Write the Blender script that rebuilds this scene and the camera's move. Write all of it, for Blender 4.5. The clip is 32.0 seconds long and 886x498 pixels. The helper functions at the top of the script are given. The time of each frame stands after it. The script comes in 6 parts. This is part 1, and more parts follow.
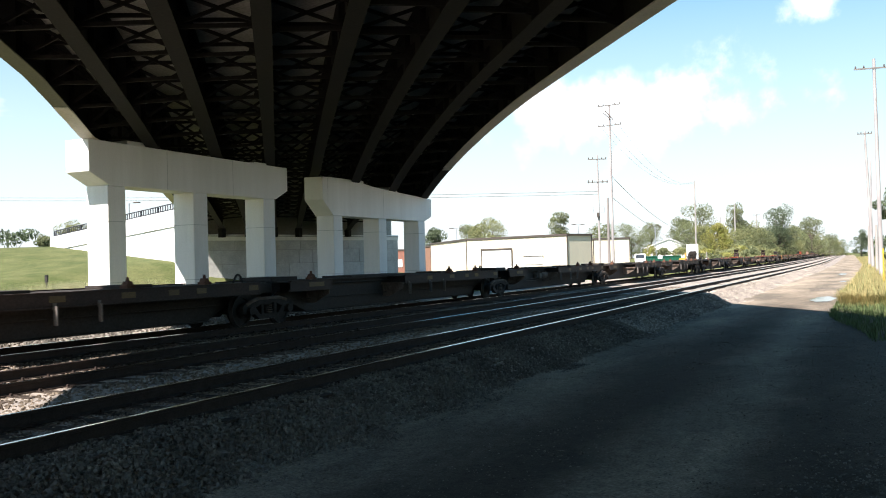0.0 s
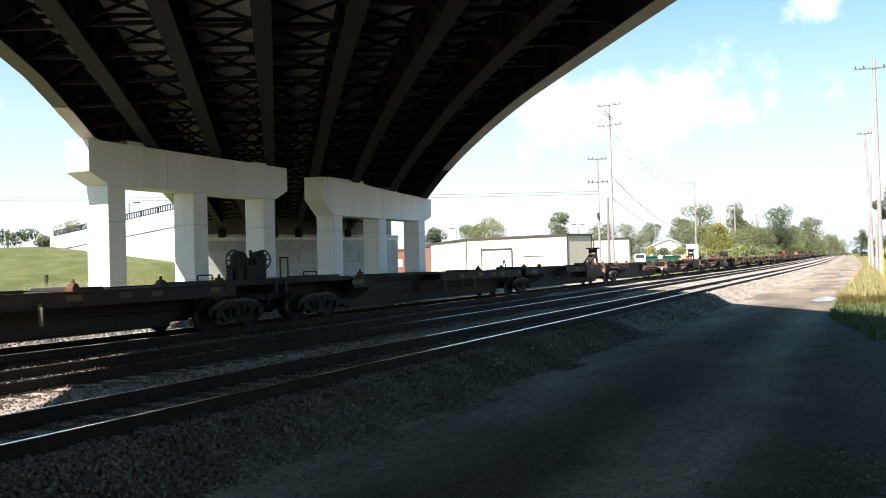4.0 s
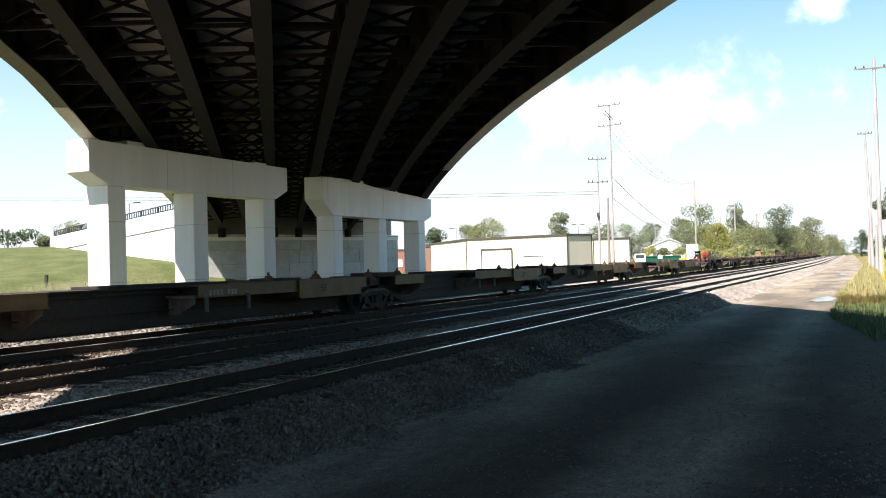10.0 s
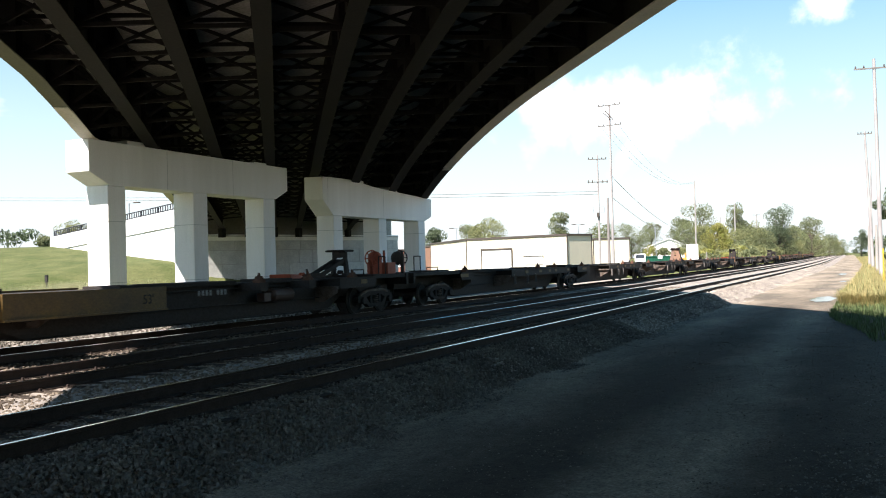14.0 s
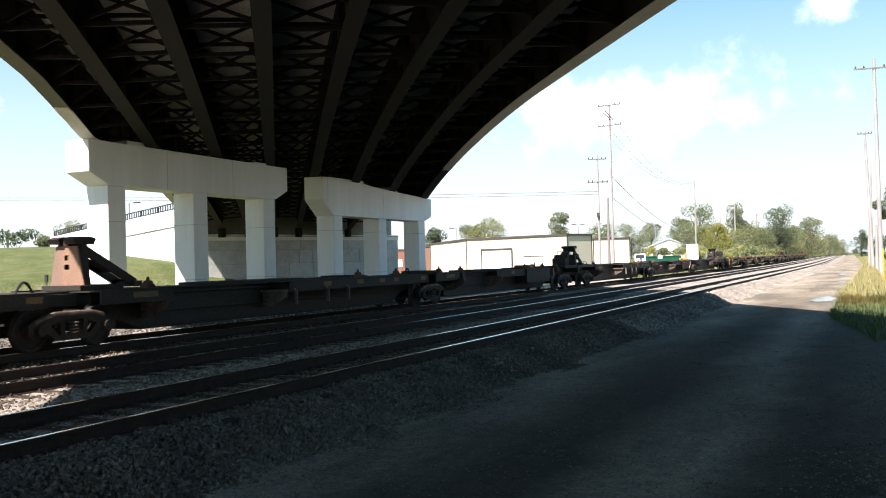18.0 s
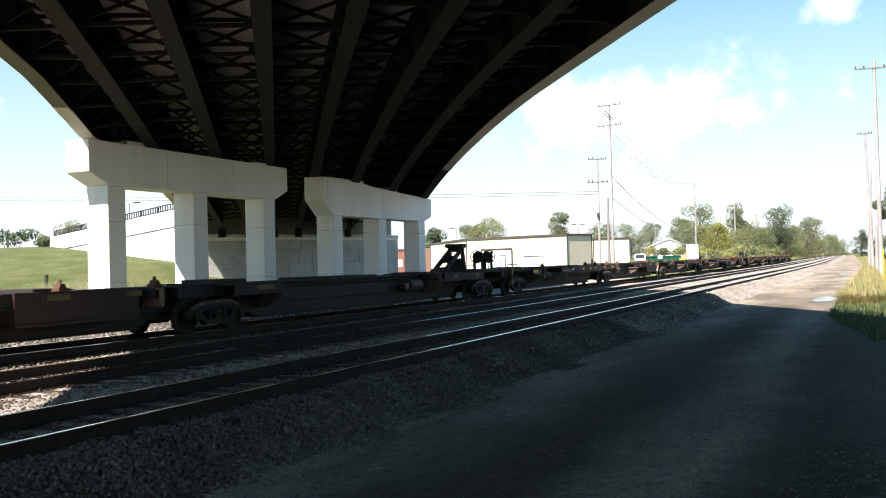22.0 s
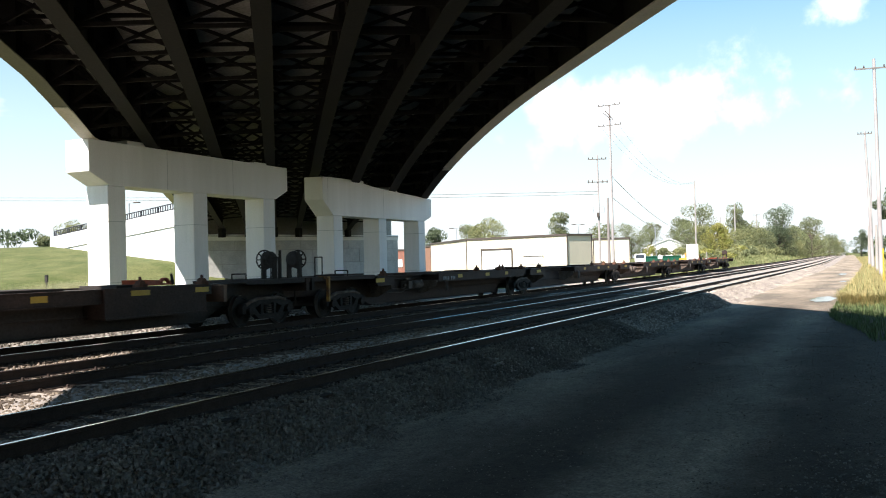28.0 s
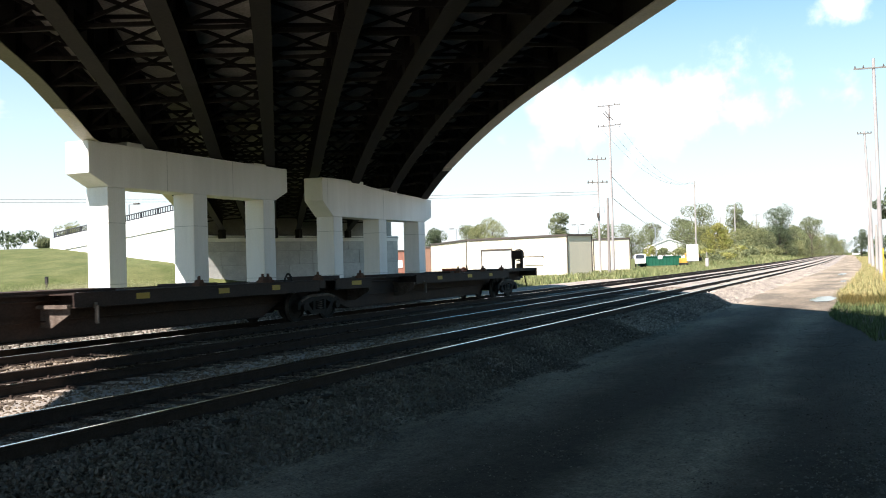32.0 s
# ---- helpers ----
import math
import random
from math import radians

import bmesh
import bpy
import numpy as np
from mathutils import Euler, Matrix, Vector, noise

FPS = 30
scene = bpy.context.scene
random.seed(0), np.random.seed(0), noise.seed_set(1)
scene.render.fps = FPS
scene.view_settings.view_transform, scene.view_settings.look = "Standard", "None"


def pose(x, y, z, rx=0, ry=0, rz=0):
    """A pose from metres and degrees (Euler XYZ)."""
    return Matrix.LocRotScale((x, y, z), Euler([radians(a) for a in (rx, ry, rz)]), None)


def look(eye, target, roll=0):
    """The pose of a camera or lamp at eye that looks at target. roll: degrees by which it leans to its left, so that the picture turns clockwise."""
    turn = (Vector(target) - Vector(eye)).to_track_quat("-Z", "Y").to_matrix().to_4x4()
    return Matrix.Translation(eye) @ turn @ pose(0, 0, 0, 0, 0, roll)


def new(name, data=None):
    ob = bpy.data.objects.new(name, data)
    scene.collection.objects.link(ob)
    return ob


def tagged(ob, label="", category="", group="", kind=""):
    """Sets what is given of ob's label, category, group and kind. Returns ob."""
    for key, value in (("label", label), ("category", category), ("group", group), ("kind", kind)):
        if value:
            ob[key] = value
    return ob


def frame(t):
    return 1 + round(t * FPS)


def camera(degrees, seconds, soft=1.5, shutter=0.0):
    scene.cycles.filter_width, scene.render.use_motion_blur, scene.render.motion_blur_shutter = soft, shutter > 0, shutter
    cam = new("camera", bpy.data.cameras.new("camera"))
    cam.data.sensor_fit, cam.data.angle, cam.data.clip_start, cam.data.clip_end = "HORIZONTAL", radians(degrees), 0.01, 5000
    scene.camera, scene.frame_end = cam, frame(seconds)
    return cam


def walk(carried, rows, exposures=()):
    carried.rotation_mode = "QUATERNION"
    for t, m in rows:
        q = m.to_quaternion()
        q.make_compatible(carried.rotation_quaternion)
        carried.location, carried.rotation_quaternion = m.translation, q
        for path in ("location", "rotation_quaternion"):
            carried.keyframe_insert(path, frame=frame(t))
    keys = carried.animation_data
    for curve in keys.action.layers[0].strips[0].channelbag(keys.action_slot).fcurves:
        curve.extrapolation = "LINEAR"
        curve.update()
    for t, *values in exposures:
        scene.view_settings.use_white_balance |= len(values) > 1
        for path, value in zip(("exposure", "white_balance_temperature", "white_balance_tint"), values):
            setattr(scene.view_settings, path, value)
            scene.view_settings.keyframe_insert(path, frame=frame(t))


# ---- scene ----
# the train runs along +x to the far end, y grows across the tracks to the far side, z = 0 is the top of rail
THETA, SKEW = radians(24.22), radians(34.0)
CO, SI = math.cos(SKEW), math.sin(SKEW)
EYE = Vector((0, 0, 1.57))


def aim(pitch):
    return EYE + Vector((math.cos(THETA), math.sin(THETA), math.tan(radians(pitch))))


cam = camera(49.5, 32.0, soft=1.0, shutter=0.08)
walk(cam, [(0, look(EYE, aim(0.80), -1.45)), (29.9, look(EYE, aim(0.80), -1.45)), (30.6, look(EYE, aim(0.82), -1.45)),
           (31.5, look(EYE, aim(0.84), -1.45)), (32.0, look(EYE, aim(0.84), -1.58))], exposures=[(0, 1.60, 6220, 10.5), (32.0, 1.60, 6220, 10.5)])

# ---- world and sun ----
SUN = Vector((0.62, -0.12, -0.775)).normalized()
world = bpy.data.worlds.new("world")
scene.world = world
world.use_nodes = True
wn, wl = world.node_tree.nodes, world.node_tree.links
wn.clear()
sky = wn.new("ShaderNodeTexSky")
sky.sky_type, sky.sun_disc = "NISHITA", False
sky.sun_elevation = math.asin(-SUN.z)
sky.sun_rotation = math.atan2(-SUN.x, -SUN.y)
sky.air_density, sky.dust_density, sky.ozone_density = 1.2, 0.5, 1.6
bgn, outn = wn.new("ShaderNodeBackground"), wn.new("ShaderNodeOutputWorld")
bgn.inputs["Strength"].default_value = 0.05
# drifts of white cloud over a pale, hazy horizon
geo = wn.new("ShaderNodeTexCoord")
sep = wn.new("ShaderNodeSeparateXYZ")
wl.new(geo.outputs["Generated"], sep.inputs[0])
puff = wn.new("ShaderNodeTexNoise")
puff.inputs["Scale"].default_value, puff.inputs["Detail"].default_value, puff.inputs["Roughness"].default_value = 4.2, 9, 0.55
stretch = wn.new("ShaderNodeMapping")
stretch.inputs["Scale"].default_value, stretch.inputs["Location"].default_value = (1, 1, 2.4), (0.36, 0.1, 0.0)
wl.new(geo.outputs["Generated"], stretch.inputs["Vector"])
wl.new(stretch.outputs[0], puff.inputs["Vector"])
cover = wn.new("ShaderNodeMapRange")
cover.inputs[1].default_value, cover.inputs[2].default_value = 0.62, 0.74
wl.new(puff.outputs["Fac"], cover.inputs[0])
haze = wn.new("ShaderNodeMapRange")
haze.inputs[1].default_value, haze.inputs[2].default_value, haze.inputs[3].default_value, haze.inputs[4].default_value = 0.0, 0.32, 0.95, 0.0
wl.new(sep.outputs["Z"], haze.inputs[0])
most = wn.new("ShaderNodeMath")
most.operation = "MAXIMUM"
wl.new(cover.outputs[0], most.inputs[0])
wl.new(haze.outputs[0], most.inputs[1])
white = wn.new("ShaderNodeMix")
white.data_type = "RGBA"
white.inputs["B"].default_value = (7.0, 7.6, 7.8, 1)
wl.new(most.outputs[0], white.inputs["Factor"])
vivid = wn.new("ShaderNodeHueSaturation")
vivid.inputs["Hue"].default_value, vivid.inputs["Saturation"].default_value, vivid.inputs["Value"].default_value = 0.482, 1.34, 1.1
wl.new(sky.outputs[0], vivid.inputs["Color"])
wl.new(vivid.outputs[0], white.inputs["A"])
wl.new(white.outputs["Result"], bgn.inputs["Color"])
wl.new(bgn.outputs[0], outn.inputs["Surface"])

lamp = new("sun", bpy.data.lights.new("sun", "SUN"))
lamp.data.energy, lamp.data.angle, lamp.data.color = 5.0, radians(0.5), (1.0, 0.925, 0.845)
lamp.matrix_world = look((0, 0, 60), Vector((0, 0, 60)) + SUN)


# ---- materials ----
def material(name, colour, rough=0.8, metal=0.0, vary=0.25, scale=3.0, bump=0.0, fine=40.0, second=None, mix=0.5, sharp=0.12, rand=0.0, streak=False, spec=0.35, thin=0.0):
    """A surface with stains at one scale and grain at another; second is the colour of its stains, rand the variation from piece to piece; thin lets light through a leaf."""
    m = bpy.data.materials.new(name)
    m.use_nodes = True
    n, l = m.node_tree.nodes, m.node_tree.links
    p = n["Principled BSDF"]
    p.inputs["Roughness"].default_value, p.inputs["Metallic"].default_value = rough, metal
    p.inputs["Specular IOR Level"].default_value = spec
    tc = n.new("ShaderNodeTexCoord")
    mp = n.new("ShaderNodeMapping")
    if streak:
        mp.inputs["Scale"].default_value = (1, 1, 0.12) if streak is True else streak
    l.new(tc.outputs["Object"], mp.inputs["Vector"])
    big, small = n.new("ShaderNodeTexNoise"), n.new("ShaderNodeTexNoise")
    big.inputs["Scale"].default_value, big.inputs["Detail"].default_value, big.inputs["Roughness"].default_value = scale, 6, 0.6
    small.inputs["Scale"].default_value, small.inputs["Detail"].default_value = fine, 4
    l.new(mp.outputs[0], big.inputs["Vector"])
    l.new(tc.outputs["Object"], small.inputs["Vector"])
    ramp = n.new("ShaderNodeMapRange")
    ramp.inputs[1].default_value, ramp.inputs[2].default_value = mix - sharp, mix + sharp
    l.new(big.outputs["Fac"], ramp.inputs[0])
    base = n.new("ShaderNodeMix")
    base.data_type = "RGBA"
    base.inputs["A"].default_value = (*colour, 1)
    s = second or tuple(c * (1 - vary) for c in colour)
    base.inputs["B"].default_value = (*s, 1)
    l.new(ramp.outputs[0], base.inputs["Factor"])
    grain = n.new("ShaderNodeMapRange")
    grain.inputs[1].default_value, grain.inputs[2].default_value = 0.3, 0.7
    grain.inputs[3].default_value, grain.inputs[4].default_value = 1 - vary, 1 + vary
    l.new(small.outputs["Fac"], grain.inputs[0])
    mul = n.new("ShaderNodeMix")
    mul.data_type, mul.blend_type = "RGBA", "MULTIPLY"
    mul.inputs["Factor"].default_value = 1
    l.new(base.outputs["Result"], mul.inputs["A"])
    l.new(grain.outputs[0], mul.inputs["B"])
    last = mul.outputs["Result"]
    if rand:
        info = n.new("ShaderNodeObjectInfo") if rand > 0 else n.new("ShaderNodeNewGeometry")
        rr = n.new("ShaderNodeMapRange")
        rr.inputs[3].default_value, rr.inputs[4].default_value = 1 - abs(rand), 1 + abs(rand)
        l.new(info.outputs["Random" if rand > 0 else "Random Per Island"], rr.inputs[0])
        m2 = n.new("ShaderNodeMix")
        m2.data_type, m2.blend_type = "RGBA", "MULTIPLY"
        m2.inputs["Factor"].default_value = 1
        l.new(last, m2.inputs["A"])
        l.new(rr.outputs[0], m2.inputs["B"])
        last = m2.outputs["Result"]
    l.new(last, p.inputs["Base Color"])
    if bump:
        b = n.new("ShaderNodeBump")
        b.inputs["Strength"].default_value, b.inputs["Distance"].default_value = bump, 0.03
        l.new(small.outputs["Fac"], b.inputs["Height"])
        l.new(b.outputs[0], p.inputs["Normal"])
    if thin:
        tl, mxs = n.new("ShaderNodeBsdfTranslucent"), n.new("ShaderNodeMixShader")
        l.new(last, tl.inputs["Color"])
        mxs.inputs[0].default_value = thin
        l.new(p.outputs[0], mxs.inputs[1])
        l.new(tl.outputs[0], mxs.inputs[2])
        l.new(mxs.outputs[0], n["Material Output"].inputs["Surface"])
    return m


CONCRETE = material("concrete", (0.84, 0.805, 0.775), 0.85, vary=0.035, scale=0.7, fine=14, bump=0.05, second=(0.75, 0.715, 0.68), streak=True)
PANEL = material("precast panel", (0.52, 0.50, 0.475), 0.9, vary=0.16, scale=1.1, fine=14, bump=0.5, rand=0.06)
DECKCON = material("deck concrete", (0.37, 0.35, 0.315), 0.9, vary=0.2, scale=0.8, fine=10, bump=0.2, spec=0.1)
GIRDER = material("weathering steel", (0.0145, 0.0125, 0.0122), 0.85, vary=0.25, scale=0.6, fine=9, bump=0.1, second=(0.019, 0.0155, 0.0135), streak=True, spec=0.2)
# light thrown up from grass and sunlit ground is put into these two steels
OLIVE = material("grass-lit olive girder steel", (0.125, 0.122, 0.083), 0.7, vary=0.15, scale=0.5, fine=12, bump=0.05, streak=True)
FASCIA = material("bounce-lit pale girder steel", (0.62, 0.55, 0.49), 0.6, vary=0.12, scale=0.5, fine=12, bump=0.05, streak=True)
RAIL = material("rusty rail side", (0.046, 0.033, 0.027), 0.9, vary=0.25, scale=6, fine=60, bump=0.2, spec=0.15)
RAILTOP = material("polished rail head", (0.90, 0.82, 0.73), 0.17, 1.0, vary=0.08, scale=1.5, fine=30)
DULLTOP = material("dull worn rail head", (0.44, 0.41, 0.38), 0.24, 1.0, vary=0.15, scale=1.5, fine=30)
TIE = material("creosoted tie", (0.042, 0.031, 0.024), 0.9, vary=0.35, scale=3, fine=30, bump=0.5, rand=0.4, second=(0.072, 0.056, 0.045), spec=0.1)
BALLAST = material("ballast bed", (0.33, 0.275, 0.23), 0.95, vary=0.4, scale=0.9, fine=22, bump=1.0, second=(0.21, 0.185, 0.165), spec=0.1)
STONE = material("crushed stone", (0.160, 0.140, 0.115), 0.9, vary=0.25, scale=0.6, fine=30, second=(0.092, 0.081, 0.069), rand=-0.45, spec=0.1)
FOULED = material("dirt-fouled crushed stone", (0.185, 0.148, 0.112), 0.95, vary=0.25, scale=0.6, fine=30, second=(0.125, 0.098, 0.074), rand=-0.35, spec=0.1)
ROAD = material("gravel road with oily, shade-dark lanes", (0.365, 0.29, 0.215), 0.92, vary=0.42, scale=0.45, fine=30, bump=1.0, second=(0.166, 0.138, 0.108), sharp=0.12, streak=(0.3, 1.1, 1), spec=0.1)
n, l = ROAD.node_tree.nodes, ROAD.node_tree.links
# damp, oily wheel lanes run along the road, kept darkest under the bridge
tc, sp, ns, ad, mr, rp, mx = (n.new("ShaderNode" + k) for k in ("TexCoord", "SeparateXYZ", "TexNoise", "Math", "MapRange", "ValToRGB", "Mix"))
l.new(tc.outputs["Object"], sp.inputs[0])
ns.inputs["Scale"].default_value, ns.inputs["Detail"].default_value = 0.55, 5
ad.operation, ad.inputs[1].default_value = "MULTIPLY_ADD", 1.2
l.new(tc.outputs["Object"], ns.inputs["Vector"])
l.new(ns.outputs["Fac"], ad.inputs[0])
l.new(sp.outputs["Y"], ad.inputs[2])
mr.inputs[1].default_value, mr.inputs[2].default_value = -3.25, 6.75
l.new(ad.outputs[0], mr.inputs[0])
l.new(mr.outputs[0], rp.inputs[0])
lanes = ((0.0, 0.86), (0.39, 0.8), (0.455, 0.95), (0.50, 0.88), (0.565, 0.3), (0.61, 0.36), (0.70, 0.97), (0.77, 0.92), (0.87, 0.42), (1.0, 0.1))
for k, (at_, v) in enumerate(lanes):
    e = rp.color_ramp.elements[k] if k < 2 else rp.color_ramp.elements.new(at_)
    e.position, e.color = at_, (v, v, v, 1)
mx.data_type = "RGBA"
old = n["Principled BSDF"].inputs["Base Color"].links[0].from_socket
# shade in the colour: lanes stay dark under the bridge and fade past it
shade_fade, less = n.new("ShaderNodeMapRange"), n.new("ShaderNodeMath")
shade_fade.inputs[1].default_value, shade_fade.inputs[2].default_value, shade_fade.inputs[3].default_value, shade_fade.inputs[4].default_value = 26, 58, 1.0, 0.14
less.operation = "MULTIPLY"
l.new(sp.outputs["X"], shade_fade.inputs[0])
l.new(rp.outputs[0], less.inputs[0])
l.new(shade_fade.outputs[0], less.inputs[1])
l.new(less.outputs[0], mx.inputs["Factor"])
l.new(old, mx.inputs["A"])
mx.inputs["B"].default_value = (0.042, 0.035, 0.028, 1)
# packed lumps and dust between them
lump, lr, lm = n.new("ShaderNodeTexNoise"), n.new("ShaderNodeMapRange"), n.new("ShaderNodeMix")
lump.inputs["Scale"].default_value, lump.inputs["Detail"].default_value, lump.inputs["Roughness"].default_value = 5.0, 10, 0.78
l.new(tc.outputs["Object"], lump.inputs["Vector"])
lr.inputs[1].default_value, lr.inputs[2].default_value, lr.inputs[3].default_value, lr.inputs[4].default_value = 0.34, 0.66, 0.6, 1.15
l.new(lump.outputs["Fac"], lr.inputs[0])
lm.data_type, lm.blend_type = "RGBA", "MULTIPLY"
lm.inputs["Factor"].default_value = 1
l.new(mx.outputs["Result"], lm.inputs["A"])
l.new(lr.outputs[0], lm.inputs["B"])
l.new(lm.outputs["Result"], n["Principled BSDF"].inputs["Base Color"])
SOIL = material("grassy ground", (0.075, 0.09, 0.03), 0.95, vary=0.35, scale=0.25, fine=6, bump=0.8, second=(0.11, 0.105, 0.045), sharp=0.2, spec=0.1)
MEADOW = material("mown grass", (0.062, 0.074, 0.025), 0.95, vary=0.45, scale=0.4, fine=9, bump=1.0, second=(0.105, 0.108, 0.044), sharp=0.15, spec=0.1)


# ---- mesh helpers ----
class Shape:
    """Vertices and faces of one mesh, added to piece by piece."""

    def __init__(self):
        self.v, self.f, self.k = [], [], []

    def hexa(self, pts, k=0):
        o = len(self.v)
        self.v += [tuple(p) for p in pts]
        self.f += [tuple(o + i for i in q) for q in ((3, 2, 1, 0), (4, 5, 6, 7), (0, 1, 5, 4), (1, 2, 6, 5), (2, 3, 7, 6), (3, 0, 4, 7))]
        self.k += [k] * 6
        return self

    def box(self, x0, x1, y0, y1, z0, z1, k=0):
        return self.hexa([(x0, y0, z0), (x1, y0, z0), (x1, y1, z0), (x0, y1, z0), (x0, y0, z1), (x1, y0, z1), (x1, y1, z1), (x0, y1, z1)], k)

    def bar(self, a, b, w, h=None, k=0):
        """A bar of width w and height h from a to b."""
        a, b = Vector(a), Vector(b)
        h = h or w
        d = (b - a).normalized()
        side = d.cross(Vector((0, 0, 1)))
        side = Vector((1, 0, 0)) if side.length < 1e-4 else side.normalized()
        up = side.cross(d).normalized()
        s, u = side * w / 2, up * h / 2
        return self.hexa([a - s - u, a + s - u, b + s - u, b - s - u, a - s + u, a + s + u, b + s + u, b - s + u], k)

    def tube(self, a, b, r0, r1=None, n=10, k=0, cap=True):
        a, b = Vector(a), Vector(b)
        r1 = r0 if r1 is None else r1
        q = (b - a).to_track_quat("Z", "Y").to_matrix()
        o = len(self.v)
        for c, r in ((a, r0), (b, r1)):
            for i in range(n):
                w = 2 * math.pi * i / n
                self.v.append(tuple(c + q @ Vector((r * math.cos(w), r * math.sin(w), 0))))
        for i in range(n):
            j = (i + 1) % n
            self.f.append((o + i, o + j, o + n + j, o + n + i))
        self.k += [k] * n
        if cap:
            self.f += [tuple(o + i for i in reversed(range(n))), tuple(o + n + i for i in range(n))]
            self.k += [k] * 2
        return self

    def lathe(self, c, axis, prof, n=16, k=0):
        """A turned body: prof is (along, radius) from end to end round the axis through c."""
        c = Vector(c)
        q = Vector(axis).to_track_quat("Z", "Y").to_matrix()
        o = len(self.v)
        for z, r in prof:
            for i in range(n):
                w = 2 * math.pi * i / n
                self.v.append(tuple(c + q @ Vector((r * math.cos(w), r * math.sin(w), z))))
        for a in range(len(prof) - 1):
            for i in range(n):
                j = (i + 1) % n
                self.f.append((o + a * n + i, o + a * n + j, o + a * n + n + j, o + a * n + n + i))
                self.k.append(k)
        e = o + (len(prof) - 1) * n
        self.f += [tuple(o + i for i in reversed(range(n))), tuple(e + i for i in range(n))]
        self.k += [k] * 2
        return self

    def prism(self, outline, a, b, k=0):
        """An outline of 3D points, swept from offset a to offset b."""
        a, b, n, o = Vector(a), Vector(b), len(outline), len(self.v)
        self.v += [tuple(Vector(p) + a) for p in outline] + [tuple(Vector(p) + b) for p in outline]
        self.f += [tuple(o + i for i in reversed(range(n))), tuple(o + n + i for i in range(n))]
        self.f += [(o + i, o + (i + 1) % n, o + n + (i + 1) % n, o + n + i) for i in range(n)]
        self.k += [k] * (n + 2)
        return self

    def ring(self, c, axis, r, t, n=18, m=6, k=0):
        c = Vector(c)
        q = Vector(axis).to_track_quat("Z", "Y").to_matrix()
        o = len(self.v)
        for i in range(n):
            w = 2 * math.pi * i / n
            for j in range(m):
                u = 2 * math.pi * j / m
                rr = r + t * math.cos(u)
                self.v.append(tuple(c + q @ Vector((rr * math.cos(w), rr * math.sin(w), t * math.sin(u)))))
        for i in range(n):
            for j in range(m):
                self.f.append((o + i * m + j, o + (i + 1) % n * m + j, o + (i + 1) % n * m + (j + 1) % m, o + i * m + (j + 1) % m))
                self.k.append(k)
        return self

    def pipe(self, pts, r, m=6, k=0):
        """One continuous round pipe through a line of points that lie in an upright plane."""
        o = len(self.v)
        side = (pts[-1] - pts[0]).cross(Vector((0, 0, 1))).normalized()
        for i, p in enumerate(pts):
            d = (pts[min(i + 1, len(pts) - 1)] - pts[max(i - 1, 0)]).normalized()
            up = side.cross(d)
            self.v += [tuple(p + (side * math.cos(6.2832 * j / m) + up * math.sin(6.2832 * j / m)) * r) for j in range(m)]
        for i in range(len(pts) - 1):
            for j in range(m):
                self.f.append((o + i * m + j, o + i * m + (j + 1) % m, o + i * m + m + (j + 1) % m, o + i * m + m + j))
                self.k.append(k)
        return self

    def mesh(self, name, mats, bevel=0.0, smooth=False):
        me = bpy.data.meshes.new(name)
        me.from_pydata(self.v, [], self.f)
        for mt in mats if isinstance(mats, (list, tuple)) else [mats]:
            me.materials.append(mt)
        me.polygons.foreach_set("material_index", self.k)
        bm = bmesh.new()
        bm.from_mesh(me)
        bmesh.ops.recalc_face_normals(bm, faces=bm.faces)
        if bevel:
            bmesh.ops.bevel(bm, geom=[e for e in bm.edges if e.calc_face_angle(0) > 0.6], offset=bevel, segments=2, affect="EDGES", profile=0.5)
        bm.to_mesh(me)
        bm.free()
        if smooth:
            me.polygons.foreach_set("use_smooth", [True] * len(me.polygons))
        me.update()
        return me


def part(name, shape, mats, parent=None, label="", at=None, bevel=0.0, smooth=False):
    """One mesh object from a Shape or a mesh, under its parent."""
    me = shape if isinstance(shape, bpy.types.Mesh) else shape.mesh(name, mats, bevel, smooth)
    ob = new(name, me)
    if parent:
        ob.parent = parent
    if at is not None:
        ob.matrix_basis = at if isinstance(at, Matrix) else Matrix.Translation(at)
    if label:
        ob["label"] = label
    return ob


def thing(name, label, category, at=(0, 0, 0), group="", kind=""):
    ob = new(name)
    ob.location = at
    ob.empty_display_size = 0.2
    return tagged(ob, label, category, group, kind)


def grid_mesh(name, xs, ys, height, mats, pick=None):
    """A sheet over xs by ys with its height from a function."""
    v = [(x, y, height(x, y)) for x in xs for y in ys]
    n = len(ys)
    f = [(i * n + j, i * n + n + j, i * n + n + j + 1, i * n + j + 1) for i in range(len(xs) - 1) for j in range(n - 1)]
    me = bpy.data.meshes.new(name)
    me.from_pydata(v, [], f)
    for mt in mats if isinstance(mats, (list, tuple)) else [mats]:
        me.materials.append(mt)
    if pick:
        me.polygons.foreach_set("material_index", [pick(v[q[0]][0], v[q[0]][1]) for q in f])
    me.polygons.foreach_set("use_smooth", [True] * len(f))
    me.update()
    return me


# ---- the lie of the land ----
TRACKS = {"near": 8.12, "middle": 12.11, "far": 16.07}


def bend(x):
    """How far the line has swung to the far side at x: it turns very slightly beyond the building."""
    return 0.0 if x < 90 else 0.5 * 0.0215 / 110 * (min(x, 200) - 90) ** 2 + 0.0215 * max(0, x - 200)


def smooth(a, b, x):
    t = max(0.0, min(1.0, (x - a) / (b - a)))
    return t * t * (3 - 2 * t)


WALL_A, WALL_B = Vector((77.1, 60.0)), Vector((85.5, 90.0))
